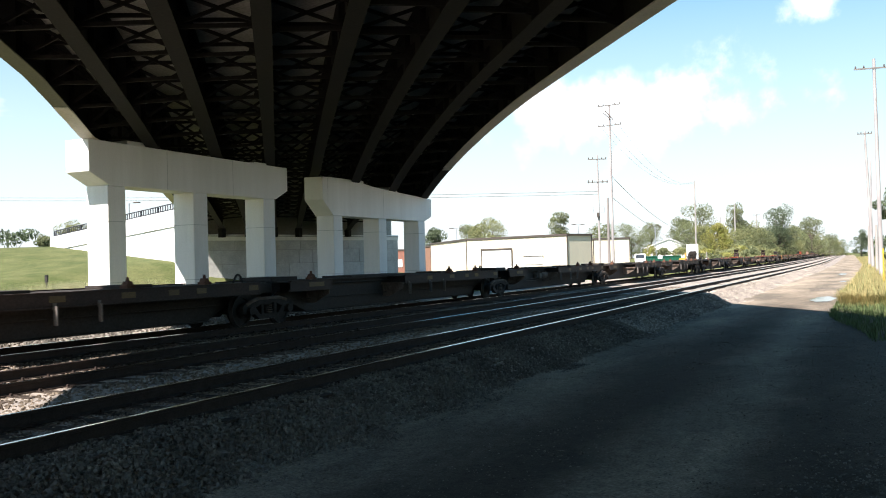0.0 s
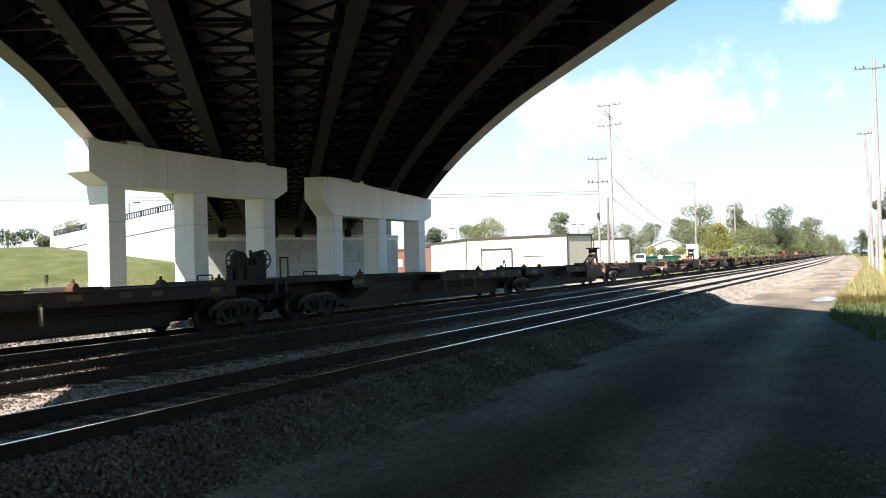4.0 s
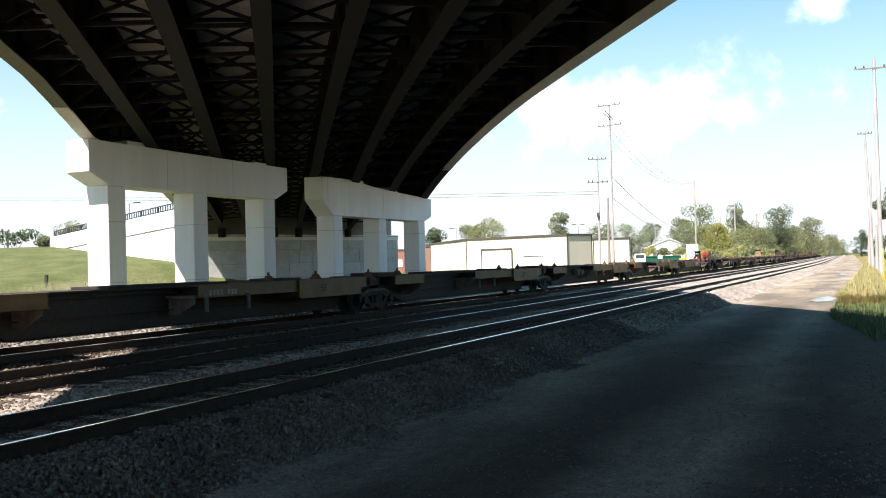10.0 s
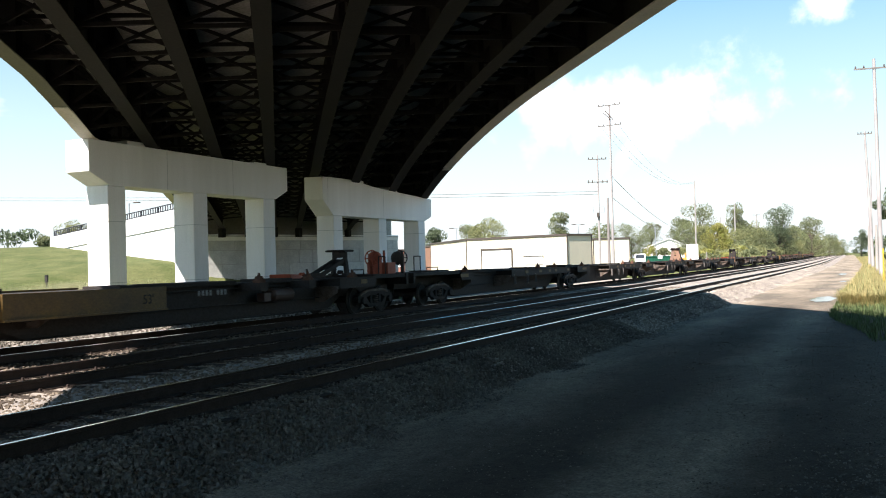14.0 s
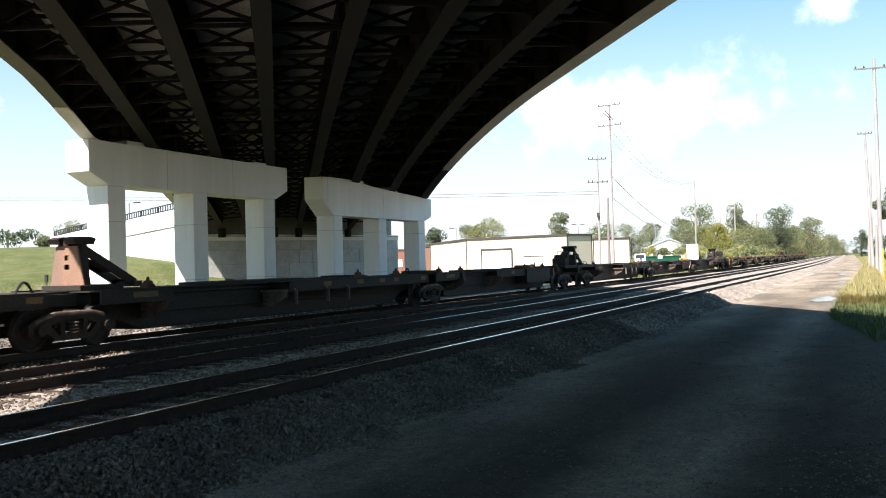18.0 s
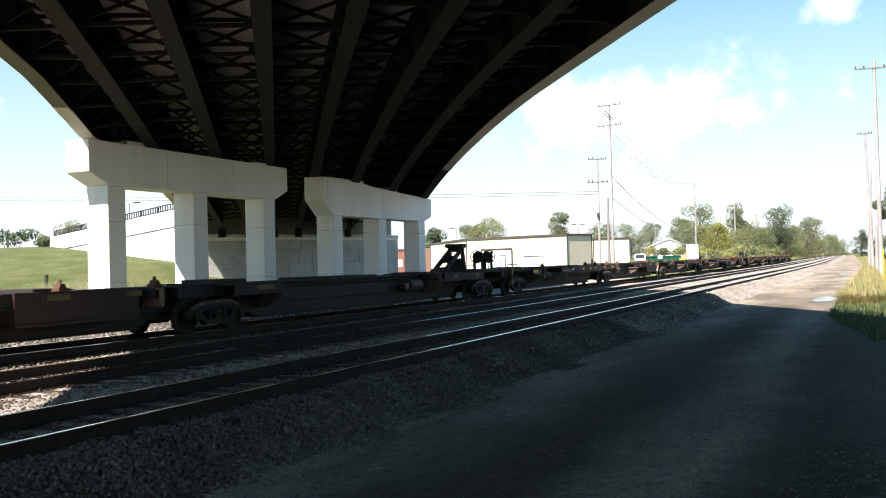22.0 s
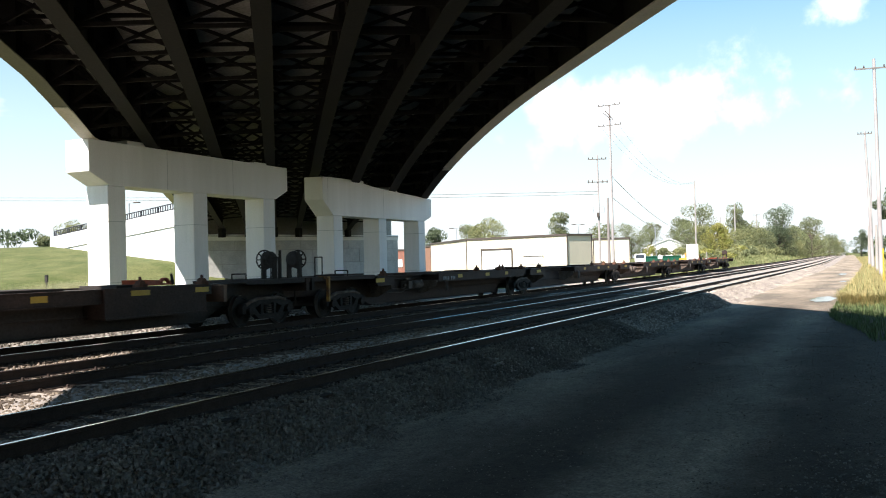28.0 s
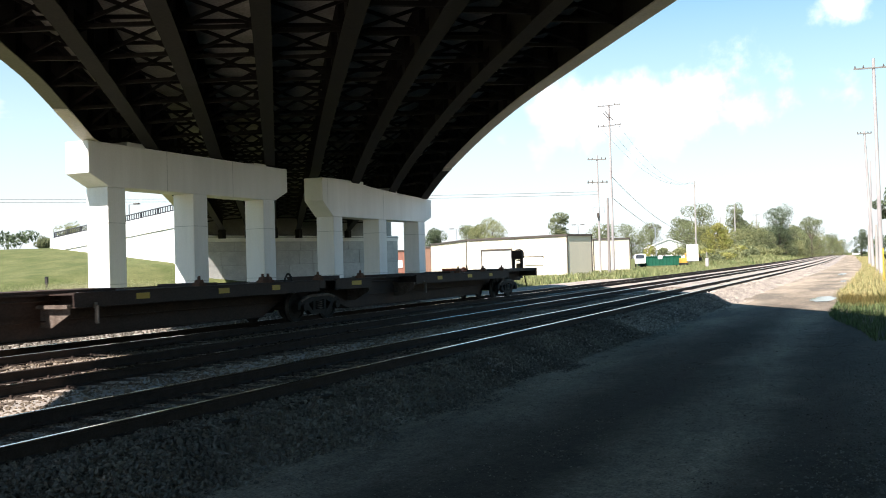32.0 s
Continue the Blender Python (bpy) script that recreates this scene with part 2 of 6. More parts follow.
WALL_D = (WALL_B - WALL_A).normalized()


def land(x, y):
    """Height of the ground sheet."""
    v = y - bend(x)
    z = -0.62
    if 4.0 < v < 26:
        z = -0.8
    z += 0.35 * smooth(22, 28, v) + 0.3 * smooth(-0.5, -4, v)
    z += 0.42 * smooth(18.4, 20.2, v) * smooth(70, 95, x) * smooth(28, 22, v) + 1.5 * smooth(20, 29, v) * smooth(205, 240, x) * smooth(900, 500, x) * smooth(120, 60, v)
    # unseen near-side bank, added to shut out low sky light
    z += 6.4 * smooth(-11, -25, v) * smooth(75, 25, x)
    q = (Vector((x, y)) - WALL_A).dot(WALL_D)
    w = WALL_D.y * (WALL_A.x - x) + WALL_D.x * (y - WALL_A.y)
    top = 2.0 + 0.085 * max(-6, min(q, 34)) if q > -25 else 0.4
    rise = smooth(40, 0, w) if w > 0 else smooth(-42, -12, w)
    z += (top + 0.27) * rise * smooth(-3, 3.5, q) * smooth(24, 32, v) * smooth(200, 120, q)
    return z


steps = lambda *spans: [a + (b - a) * i / n for a, b, n in spans for i in range(n)]
gx = steps((-1500, -120, 8), (-120, 200, 128), (200, 700, 40), (700, 4000, 12)) + [4000]
gy = steps((-3000, -40, 8), (-40, 0, 20), (0, 18, 18), (18, 30, 24), (30, 90, 40), (90, 300, 14), (300, 3500, 10)) + [3500]
tagged(new("ground", grid_mesh("ground", gx, gy, land, [SOIL, MEADOW], lambda x, y: 1 if y > 24 and x < 90 else 0)),
       "wide grassy ground with a rising green bank", "ground", kind="structure")

rx = steps((-60, 120, 180), (120, 300, 110), (300, 700, 60)) + [700]


def road_height(x, y):
    return -0.575 + 0.018 * noise.noise((x * 0.5, y * 0.8, 3)) + 0.008 * noise.noise((x * 2.1, y * 2.3, 9))


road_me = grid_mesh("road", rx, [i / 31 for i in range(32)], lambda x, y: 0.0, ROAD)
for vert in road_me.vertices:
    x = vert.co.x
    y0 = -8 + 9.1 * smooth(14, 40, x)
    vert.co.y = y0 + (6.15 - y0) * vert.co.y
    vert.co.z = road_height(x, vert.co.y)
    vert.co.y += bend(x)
tagged(new("road", road_me), "gravel access road with oily lanes, darkened under the bridge", "road", kind="structure")

bed_y = [5.2, 5.5, 5.75, 6.0, 6.3, 6.6, 6.9] + [7.2 + 0.4 * i for i in range(26)] + [17.8, 18.3, 18.9, 19.6, 20.4, 21.2, 22, 23, 24, 25]


def bed_height(x, y):
    z = -0.20 - 0.42 * smooth(7.05, 5.65, y) - 0.10 * smooth(17.4, 18.4, y) + 0.12 * smooth(18.2, 19.6, y) - 0.75 * smooth(21.5, 25, y)
    z += 0.036 * smooth(38, 54, x) * smooth(6.2, 7.2, y) * smooth(18.2, 17.4, y)
    z -= 1.3 * smooth(19.0, 20.2, y) * smooth(80, 100, x)
    return z + 0.022 * smooth(80, 50, x) * noise.noise((x * 1.7, y * 1.7, 0)) + 0.03 * noise.noise((x * 0.4, y * 0.5, 5))


bed_me = grid_mesh("ballast", rx, bed_y, bed_height, BALLAST)
for vert in bed_me.vertices:
    vert.co.y += bend(vert.co.x)
tagged(new("ballast_bed", bed_me), "grey crushed-stone ballast bed under the tracks", "ballast", kind="structure")


# ---- the tracks ----
def sweep(profile, xs, mats, y, k_of):
    """A profile of (y, z) swept along the line of the tracks."""
    s, n = Shape(), len(profile)
    for x in xs:
        s.v += [(x, y + bend(x) + p, z) for p, z in profile]
    for i in range(len(xs) - 1):
        for j in range(n):
            s.f.append((i * n + j, i * n + n + j, i * n + n + (j + 1) % n, i * n + (j + 1) % n))
            s.k.append(k_of(j))
    me = bpy.data.meshes.new("rail")
    me.from_pydata(s.v, [], s.f)
    for mt in mats:
        me.materials.append(mt)
    me.polygons.foreach_set("material_index", s.k)
    me.update()
    return me


RAILSEC = [(-0.07, -0.178), (0.07, -0.178), (0.07, -0.165), (0.012, -0.14), (0.012, -0.045), (0.036, -0.035), (0.036, -0.006), (0.024, 0), (-0.024, 0), (-0.036, -0.006), (-0.036, -0.035), (-0.012, -0.045), (-0.012, -0.14), (-0.07, -0.165)]
rail_xs = steps((-60, 90, 6), (90, 200, 16), (200, 900, 4)) + [900]
for key, ty in TRACKS.items():
    track = thing("railway_track", "steel rails with polished heads on dark timber ties", "railway track", group="railway tracks", kind="structure")
    for side in (-0.7525, 0.7525):
        part("rail", sweep(RAILSEC, rail_xs, [RAIL, DULLTOP if key == "middle" and side > 0 else RAILTOP], ty + side, lambda j: 1 if 7 <= j <= (8 if key == "near" or key == "middle" and side < 0 else 7) else 0), None, track)
    TRACKS[key] = (ty, track)
# ---- the road bridge ----
PIER_Y = 29.0
GIRDERS = [29.6, 33.4, 37.95, 42.5, 47.0, 51.6, 56.5, 61.4]


def along(s, y):
    """The point at depth y on the line that is parallel to the bridge and crosses the pier line at s."""
    return s + (y - PIER_Y) / math.tan(SKEW)


def deck_z(y, i=0):
    """Underside of the deck over girder i: a crest that falls away on the far side and leans there."""
    return 9.95 - 0.0011 * (y - 8) ** 2 - 1.05 * smooth(24, 46, y) * smooth(1.5, 7.2, i)


def end_y(s):
    """Where the line at s reaches the far abutment."""
    return (225.8 - s) / 3.2436


def soffit(i, y):
    """Bottom of girder i, haunched over the pier."""
    deep = 2.38 + 0.75 * smooth(3.2, 7.4, i)
    if i == 0 and y < PIER_Y:
        return deck_z(y, i) - 1.6 - 0.3 * smooth(12, 20, y) - 0.58 * max(0.0, 1 - (PIER_Y - y) / 5.0) ** 1.15
    t = max(0.0, 1 - abs(y - PIER_Y) / 16.5)
    return deck_z(y, i) - 1.6 - (deep - 1.5) * t ** 1.7


Y_NEAR = -22.0
SIDE = Vector((SI, -CO, 0))
GAP = 4.54 * SI

bridge = thing("road_bridge", "long skewed road bridge on haunched steel girders and white piers", "bridge")


def strip(s, low, high, half, over=0.0, n=110, near=Y_NEAR, stop=None):
    """A long plate along the bridge, from the near end to the far abutment, between two heights; low and high take y and the place across in girders."""
    sh, far = Shape(), stop or end_y(s) + over
    for k in range(n + 1):
        y = near + (far - near) * k / n
        c = Vector((along(s, y), y, 0))
        a, b = c - SIDE * half, c + SIDE * half
        u, w = (s - GIRDERS[0]) / 4.54 - half / GAP, (s - GIRDERS[0]) / 4.54 + half / GAP
        sh.v += [(a.x, a.y, low(y, u)), (b.x, b.y, low(y, w)), (b.x, b.y, high(y, w)), (a.x, a.y, high(y, u))]
    for i in range(n):
        for j in range(4):
            sh.f.append((i * 4 + j, i * 4 + (j + 1) % 4, i * 4 + 4 + (j + 1) % 4, i * 4 + 4 + j))
            sh.k.append(0)
    e = n * 4
    sh.f += [(3, 2, 1, 0), (e, e + 1, e + 2, e + 3)]
    sh.k += [0, 0]
    return sh


for i, s in enumerate(GIRDERS):
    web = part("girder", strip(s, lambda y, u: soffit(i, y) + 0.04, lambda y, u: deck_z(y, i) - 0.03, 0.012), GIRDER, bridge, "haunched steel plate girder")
    # outer flanges carry bounce and sun as olive and pale colour, cut at splices
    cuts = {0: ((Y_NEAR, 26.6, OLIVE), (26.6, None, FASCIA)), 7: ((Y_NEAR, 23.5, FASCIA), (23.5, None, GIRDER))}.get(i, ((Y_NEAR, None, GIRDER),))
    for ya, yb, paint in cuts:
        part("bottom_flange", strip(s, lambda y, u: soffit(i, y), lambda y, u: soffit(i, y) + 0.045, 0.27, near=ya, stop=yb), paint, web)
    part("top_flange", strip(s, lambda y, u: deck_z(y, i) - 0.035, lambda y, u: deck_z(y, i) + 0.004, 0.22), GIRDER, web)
    for j in range(44):
        y = Y_NEAR + 4 + j * 2.05
        if y > end_y(s) - 1:
            break
        c = Vector((along(s, y), y, 0))
        st = Shape()
        for sg in ((-1, 1) if i not in (0, 7) else ((1,) if i == 0 else (-1,))):
            p, q = c + SIDE * 0.02 * sg, c + SIDE * 0.2 * sg
            st.hexa([(p.x, p.y - 0.008, soffit(i, y) + 0.04), (q.x, q.y - 0.008, soffit(i, y) + 0.04), (q.x, q.y + 0.008, soffit(i, y) + 0.04), (p.x, p.y + 0.008, soffit(i, y) + 0.04),
                     (p.x, p.y - 0.008, deck_z(y, i) - 0.04), (q.x, q.y - 0.008, deck_z(y, i) - 0.04), (q.x, q.y + 0.008, deck_z(y, i) - 0.04), (p.x, p.y + 0.008, deck_z(y, i) - 0.04)])
        part("stiffener", st, GIRDER, web)

# bolted splices across the outer bottom flanges
for i, ys in ((0, (21.0, 26.6)), (7, (4.0, 23.5, 41.0))):
    for y in ys:
        c = Vector((along(GIRDERS[i], y), y, soffit(i, y) - 0.02))
        d = Vector((along(GIRDERS[i], y + 0.5), y + 0.5, soffit(i, y + 0.5) - 0.02)) - c
        part("splice_plate", Shape().bar(c - d * 0.6, c + d * 0.6, 0.5, 0.03), FASCIA, bridge)

for i in range(7):
    for j in range(50):
        y = Y_NEAR + 4 + j * 1.8
        if y > end_y(GIRDERS[i + 1]) - 1.2:
            break
        a = Vector((along(GIRDERS[i], y), y, 0))
        b = a + SIDE * (GIRDERS[i + 1] - GIRDERS[i]) * SI
        fr = Shape()
        p, q, m = a + SIDE * 0.05, b - SIDE * 0.05, (a + b) / 2
        pt, pb, qt, qb = deck_z(p.y, i) - 0.35, soffit(i, p.y) + 0.32, deck_z(q.y, i + 1) - 0.35, soffit(i + 1, q.y) + 0.32
        at = lambda v, z: Vector((v.x, v.y, z))
        fr.bar(at(p, pt), at(q, qt), 0.13, 0.12)
        fr.bar(at(p, pb), at(q, qb), 0.13, 0.12)
        fr.bar(at(p, pb + 0.05), at(q, qt - 0.05), 0.11, 0.10)
        fr.bar(at(q, qb + 0.05), at(p, pt - 0.05), 0.11, 0.10)
        for c, d, zb in ((p, 1, pb), (q, -1, qb)):
            fr.prism([at(c, zb - 0.2), at(c + SIDE * 0.42 * d, zb - 0.06), at(c + SIDE * 0.42 * d, zb + 0.12), at(c, zb + 0.5)], (0, -0.008, 0), (0, 0.008, 0))
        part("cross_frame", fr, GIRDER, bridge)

for i in range(7):
    part("deck", strip((GIRDERS[i] + GIRDERS[i + 1]) / 2, lambda y, u: deck_z(y, u), lambda y, u: deck_z(y, u) + 0.27, (GIRDERS[i + 1] - GIRDERS[i]) * SI / 2, over=1.5), DECKCON, bridge, "concrete deck slab with stained underside")
# right overhang and parapet, out of view, are oversized to lengthen the bridge's shadow
for sgn, s, out, tall in ((-1, GIRDERS[0], 1.33, 0.83), (1, GIRDERS[7], 1.95, 2.4)):
    part("deck_overhang", strip(s + sgn * out / 2 / SI, lambda y, u: deck_z(y, u), lambda y, u: deck_z(y, u) + 0.27, out / 2, over=1.5), CONCRETE, bridge)
    part("parapet", strip(s + sgn * (out - 0.18) / SI, lambda y, u: deck_z(y, u) + 0.27, lambda y, u: deck_z(y, u) + 0.27 + tall, 0.17, over=1.5), CONCRETE, bridge, "pale concrete parapet")
    part("deck_edge", strip(s + sgn * (out + 0.05) / SI, lambda y, u: deck_z(y, u) - 0.06, lambda y, u: deck_z(y, u) + 0.42, 0.05, over=1.5), CONCRETE, bridge)


# ---- the piers ----
def pier(x0, x1, cols, tops, seats):
    """Three square columns and a cap with coved ends, in line with the tracks."""
    ob = thing("bridge_pier", "white concrete bridge pier with three square columns and a deep cap", "bridge pier", (0, 0, 0), "bridge piers")
    cap = Shape()
    zl, zr = tops
    za = 5.14 + (4.5 - 5.14) * (x0 > 45)
    zb = za - 0.0
    lift = 0.16 if x0 > 45 else 0.0
    prof = [(x0, zl)] + [(x0 + (x1 - x0) * f, zl + (zr - zl) * f + lift * k) for f, k in ((0.1, 0.6), (0.22, 1.0), (0.3, 0.75), (0.4, 0.2), (0.5, 0.0))] + [(x1, zr), (x1, zr - 1.25), (x1 - 1.15, za), (x0 + 1.15, za), (x0, zl - 1.33)]
    cap.prism([(x, PIER_Y, z) for x, z in prof], (0, 0, 0), (0, 1.25, 0))
    part("cap", cap, CONCRETE, ob, bevel=0.03)
    for x in (x0 + (0.55 if x0 > 45 else 4.75), x0 + (7.5 if x0 > 45 else 9.6)):
        zt = zl + (zr - zl) * (x - x0) / (x1 - x0)
        part("joint", Shape().box(x - 0.012, x + 0.012, PIER_Y - 0.004, PIER_Y + 0.02, za if x > x0 + 1.2 else za + 0.7, zt - 0.03), PANEL, ob)
    for x in cols:
        c = Shape().box(x, x + 1.04, PIER_Y + 0.02, PIER_Y + 1.2, -1.0, za)
        part("column", c, CONCRETE, ob, bevel=0.04)
        for z in (1.05, 3.62):
            part("joint", Shape().box(x - 0.004, x + 1.044, PIER_Y + 0.014, PIER_Y + 1.206, z, z + 0.025), PANEL, ob)
    for x, z in seats:
        part("bearing_seat", Shape().box(x - 0.55, x + 0.55, PIER_Y + 0.06, PIER_Y + 1.0, z - 0.4, z), CONCRETE, ob, bevel=0.02)
    return ob


pier(29.65, 44.1, (30.7, 36.2, 41.85), (6.97, 6.9), ((32.5, 7.13), (41.7, 7.0)))
pier(47.75, 62.6, (48.93, 54.6, 60.45), (6.72, 6.12), ((52.2, 6.78), (56.8, 6.62)))


# ---- the far abutment and the walled approach ----
abut = thing("abutment", "grey precast-panel bridge abutment with a concrete seat", "abutment", kind="structure")
AB0, AB1 = Vector((75.6, 60.85, 0)), Vector((96.5, 49.0, 0))
ABD = (AB1 - AB0).normalized()
ABN = Vector((ABD.y, -ABD.x, 0))
ABN = ABN if ABN.y < 0 else -ABN
length = (AB1 - AB0).length


def slab(p, q, n, a, b, z0, z1):
    """An upright slab from p to q, between offsets a and b along its normal n; z1 may be (left, right)."""
    l, r = z1 if isinstance(z1, tuple) else (z1, z1)
    l0, r0 = z0 if isinstance(z0, tuple) else (z0, z0)
    up = lambda v, z: Vector((v.x, v.y, z))
    return Shape().hexa([up(p + n * b, l0), up(q + n * b, r0), up(q + n * a, r0), up(p + n * a, l0), up(p + n * b, l), up(q + n * b, r), up(q + n * a, r), up(p + n * a, l)])


part("core", slab(AB0, AB1, ABN, -0.6, -0.02, -1.0, 4.3), DECKCON, abut)
part("seat", slab(AB0, AB1, ABN, -1.6, 0.12, (4.3, 4.2), (4.95, 4.75)), CONCRETE, abut, "pale concrete bearing seat", bevel=0.03)
part("ledge", slab(AB0, AB1, ABN, -0.5, 0.22, (4.72, 4.52), (4.84, 4.64)), PANEL, abut)
part("backwall", slab(AB0, AB1, ABN, -1.9, -1.2, (4.9, 4.7), (7.7, 7.6)), DECKCON, abut)
rows = [(-1.0, 0.45), (0.45, 1.9), (1.9, 3.3), (3.3, 4.28)]
for r, (z0, z1) in enumerate(rows):
    u = -1.4 * (r % 2)
    while u < length:
        w = 2.9 if (int(u * 3) + r) % 3 else 1.55
        a, b = max(0, u), min(length, u + w)
        if b - a > 0.3:
            part("panel", slab(AB0 + ABD * (a + 0.015), AB0 + ABD * (b - 0.015), ABN, -0.02, 0.05 + 0.012 * ((r * 7 + int(u)) % 3), z0 + 0.015, z1 - 0.015), PANEL, abut, bevel=0.015)
        u += w
for i, s in enumerate(GIRDERS):
    y = end_y(s) - 0.3
    part("bearing", Shape().box(along(s, y) - 0.3, along(s, y) + 0.3, y - 0.25, y + 0.25, 4.6, soffit(i, y)), GIRDER, abut)

wall = thing("approach_wall", "sunlit white retaining wall that carries the bridge approach", "retaining wall", kind="structure")
W0, W1 = Vector((75.7, 60.8, 0)), Vector((85.7, 89.6, 0))
WD = (W1 - W0).normalized()
WN = Vector((-WD.y, WD.x, 0))
wlen = (W1 - W0).length
WALLCON = material("white wall concrete", (0.74, 0.73, 0.70), 0.85, vary=0.06, scale=0.6, fine=12, bump=0.2, rand=0.03)
part("core", slab(W0, W1, WN, -0.7, -0.05, -0.5, (6.3, 4.6)), WALLCON, wall)
TOPA, TOPB = 7.75, 5.8
for r in range(5):
    for c in range(11):
        a, b = wlen * c / 11 + 0.012, wlen * (c + 1) / 11 - 0.012
        ta, tb = (6.02 + (4.15 - 6.02) * a / wlen), (6.02 + (4.15 - 6.02) * b / wlen)
        za = lambda t: t - 1.5 * r - 0.012
        part("panel", slab(W0 + WD * a, W0 + WD * b, WN, -0.05, 0.03, (za(ta) - 1.476, za(tb) - 1.476), (za(ta), za(tb))), WALLCON, wall)
part("coping", slab(W0, W1, WN, -0.6, 0.16, (6.05, 4.18), (6.25, 4.38)), WALLCON, wall)
part("parapet", slab(W0, W1, WN, -0.45, 0.09, (6.25, 4.38), (TOPA, TOPB)), WALLCON, wall)
part("wall_end", slab(W1 - WD * 0.02, W1 + WD * 0.45, WN, -0.6, 0.2, 2.0, TOPB + 0.02), WALLCON, wall)

RAILING = material("dark railing steel", (0.03, 0.03, 0.035), 0.6, vary=0.2)
fence = thing("railing", "dark steel railing along the top of the approach wall", "railing")
for z in (0.12, 0.68):
    part("rail_bar", slab(W0, W1, WN, -0.2, -0.12, (TOPA + z - 0.04, TOPB + z - 0.04), (TOPA + z + 0.05, TOPB + z + 0.05)), RAILING, fence)
for c in range(64):
    u = wlen * c / 63
    z = TOPA + (TOPB - TOPA) * c / 63
    p = W0 + WD * u - WN * 0.16
    h = 0.08 if c % 7 == 0 else 0.035
    part("post" if c % 7 == 0 else "baluster", Shape().box(p.x - h, p.x + h, p.y - h, p.y + h, z, z + 0.72), RAILING, fence)


# ---- unseen near end of the bridge, added behind the eye to block sky light ----
sky_block_pier = thing("bridge_pier", "unseen white pier added beside the road to block sky light", "bridge pier", (0, 0, 0), "bridge piers")
NP = -9.5
part("cap", Shape().box(along(GIRDERS[0], NP) - 1.0, along(GIRDERS[7], NP) + 1.0, NP - 0.6, NP + 0.6, 5.3, 7.0), CONCRETE, sky_block_pier, bevel=0.03)
for i in range(8):
    x = along(GIRDERS[i], NP)
    part("column", Shape().box(x - 0.52, x + 0.52, NP - 0.55, NP + 0.55, -0.9, 5.3), CONCRETE, sky_block_pier, bevel=0.04)
    part("bearing_seat", Shape().box(x - 0.45, x + 0.45, NP - 0.4, NP + 0.4, 7.0, soffit(i, NP)), CONCRETE, sky_block_pier)
sky_block_abutment = thing("abutment", "unseen grey abutment added behind the eye to block sky light", "abutment", kind="structure")
NC = Vector((along(45.5, Y_NEAR), Y_NEAR, 0))
part("core", slab(NC - SIDE * 12.5, NC + SIDE * 12.5, Vector((CO, SI, 0)), -0.8, 0.6, -0.8, 8.1), DECKCON, sky_block_abutment)
# ---- the train ----
GRIME = material("grimy dark steel", (0.031, 0.028, 0.026), 0.75, vary=0.3, scale=1.3, fine=20, bump=0.2, second=(0.036, 0.027, 0.022), sharp=0.2, spec=0.2)
RUSTY = material("rust-brown painted steel", (0.050, 0.030, 0.023), 0.7, vary=0.3, scale=1.4, fine=22, bump=0.2, second=(0.028, 0.021, 0.018), sharp=0.2, spec=0.2)
CAST = material("grimy cast steel", (0.033, 0.028, 0.025), 0.8, vary=0.3, scale=3, fine=20, bump=0.2, spec=0.15)
YELLOW = material("faded yellow paint", (0.13, 0.078, 0.016), 0.6, vary=0.25, scale=1.6, fine=24, bump=0.1, second=(0.08, 0.05, 0.022), sharp=0.18)
BRIGHT = material("yellow reflective patch", (0.44, 0.28, 0.028), 0.5, vary=0.15, scale=5, fine=40)
ORANGE = material("orange red paint", (0.34, 0.07, 0.03), 0.6, vary=0.25, scale=3, fine=30)
CORNER = material("chipped safety yellow", (0.38, 0.20, 0.035), 0.7, vary=0.3, scale=5, fine=30, second=(0.16, 0.08, 0.035))
TANK = material("primer brown tank", (0.07, 0.04, 0.03), 0.6, vary=0.2, scale=3, fine=30)
TREAD = material("polished wheel tread", (0.36, 0.33, 0.30), 0.4, 1.0, vary=0.15, scale=4)
LETTER = material("black lettering", (0.015, 0.014, 0.013), 0.7, vary=0.1)
PALE = material("worn white marking", (0.26, 0.25, 0.24), 0.7, vary=0.4, scale=6)
DUST_SUN = material("dust-coated and sunlit-edge steel", (0.15, 0.12, 0.10), 0.85, vary=0.3, scale=4, fine=30, bump=0.2, second=(0.09, 0.065, 0.05), spec=0.15)
TAN = material("dusty tan rust", (0.27, 0.155, 0.10), 0.85, vary=0.2, scale=3, fine=30, bump=0.15, second=(0.20, 0.13, 0.10), streak=True, spec=0.15)
CHALK = material("pale weathered bracket steel", (0.16, 0.14, 0.125), 0.8, vary=0.2, scale=6, fine=40, spec=0.2)

SPEED, S_REF = 17.45, 17.19


def wheel_mesh():
    prof = [(-0.075, 0.12), (-0.075, 0.30), (-0.05, 0.345), (-0.07, 0.36), (-0.07, 0.455), (-0.045, 0.455), (-0.035, 0.425), (0.065, 0.415), (0.065, 0.355), (0.03, 0.34), (0.02, 0.2), (0.085, 0.13), (0.085, 0.08)]
    s = Shape().lathe((0, 0, 0), (0, -1, 0), prof, 28)
    for a in range(len(prof) - 1):
        if a == 6:
            for i in range(28):
                s.k[a * 28 + i] = 1
    return s.mesh("wheel", [CAST, TREAD], smooth=False)


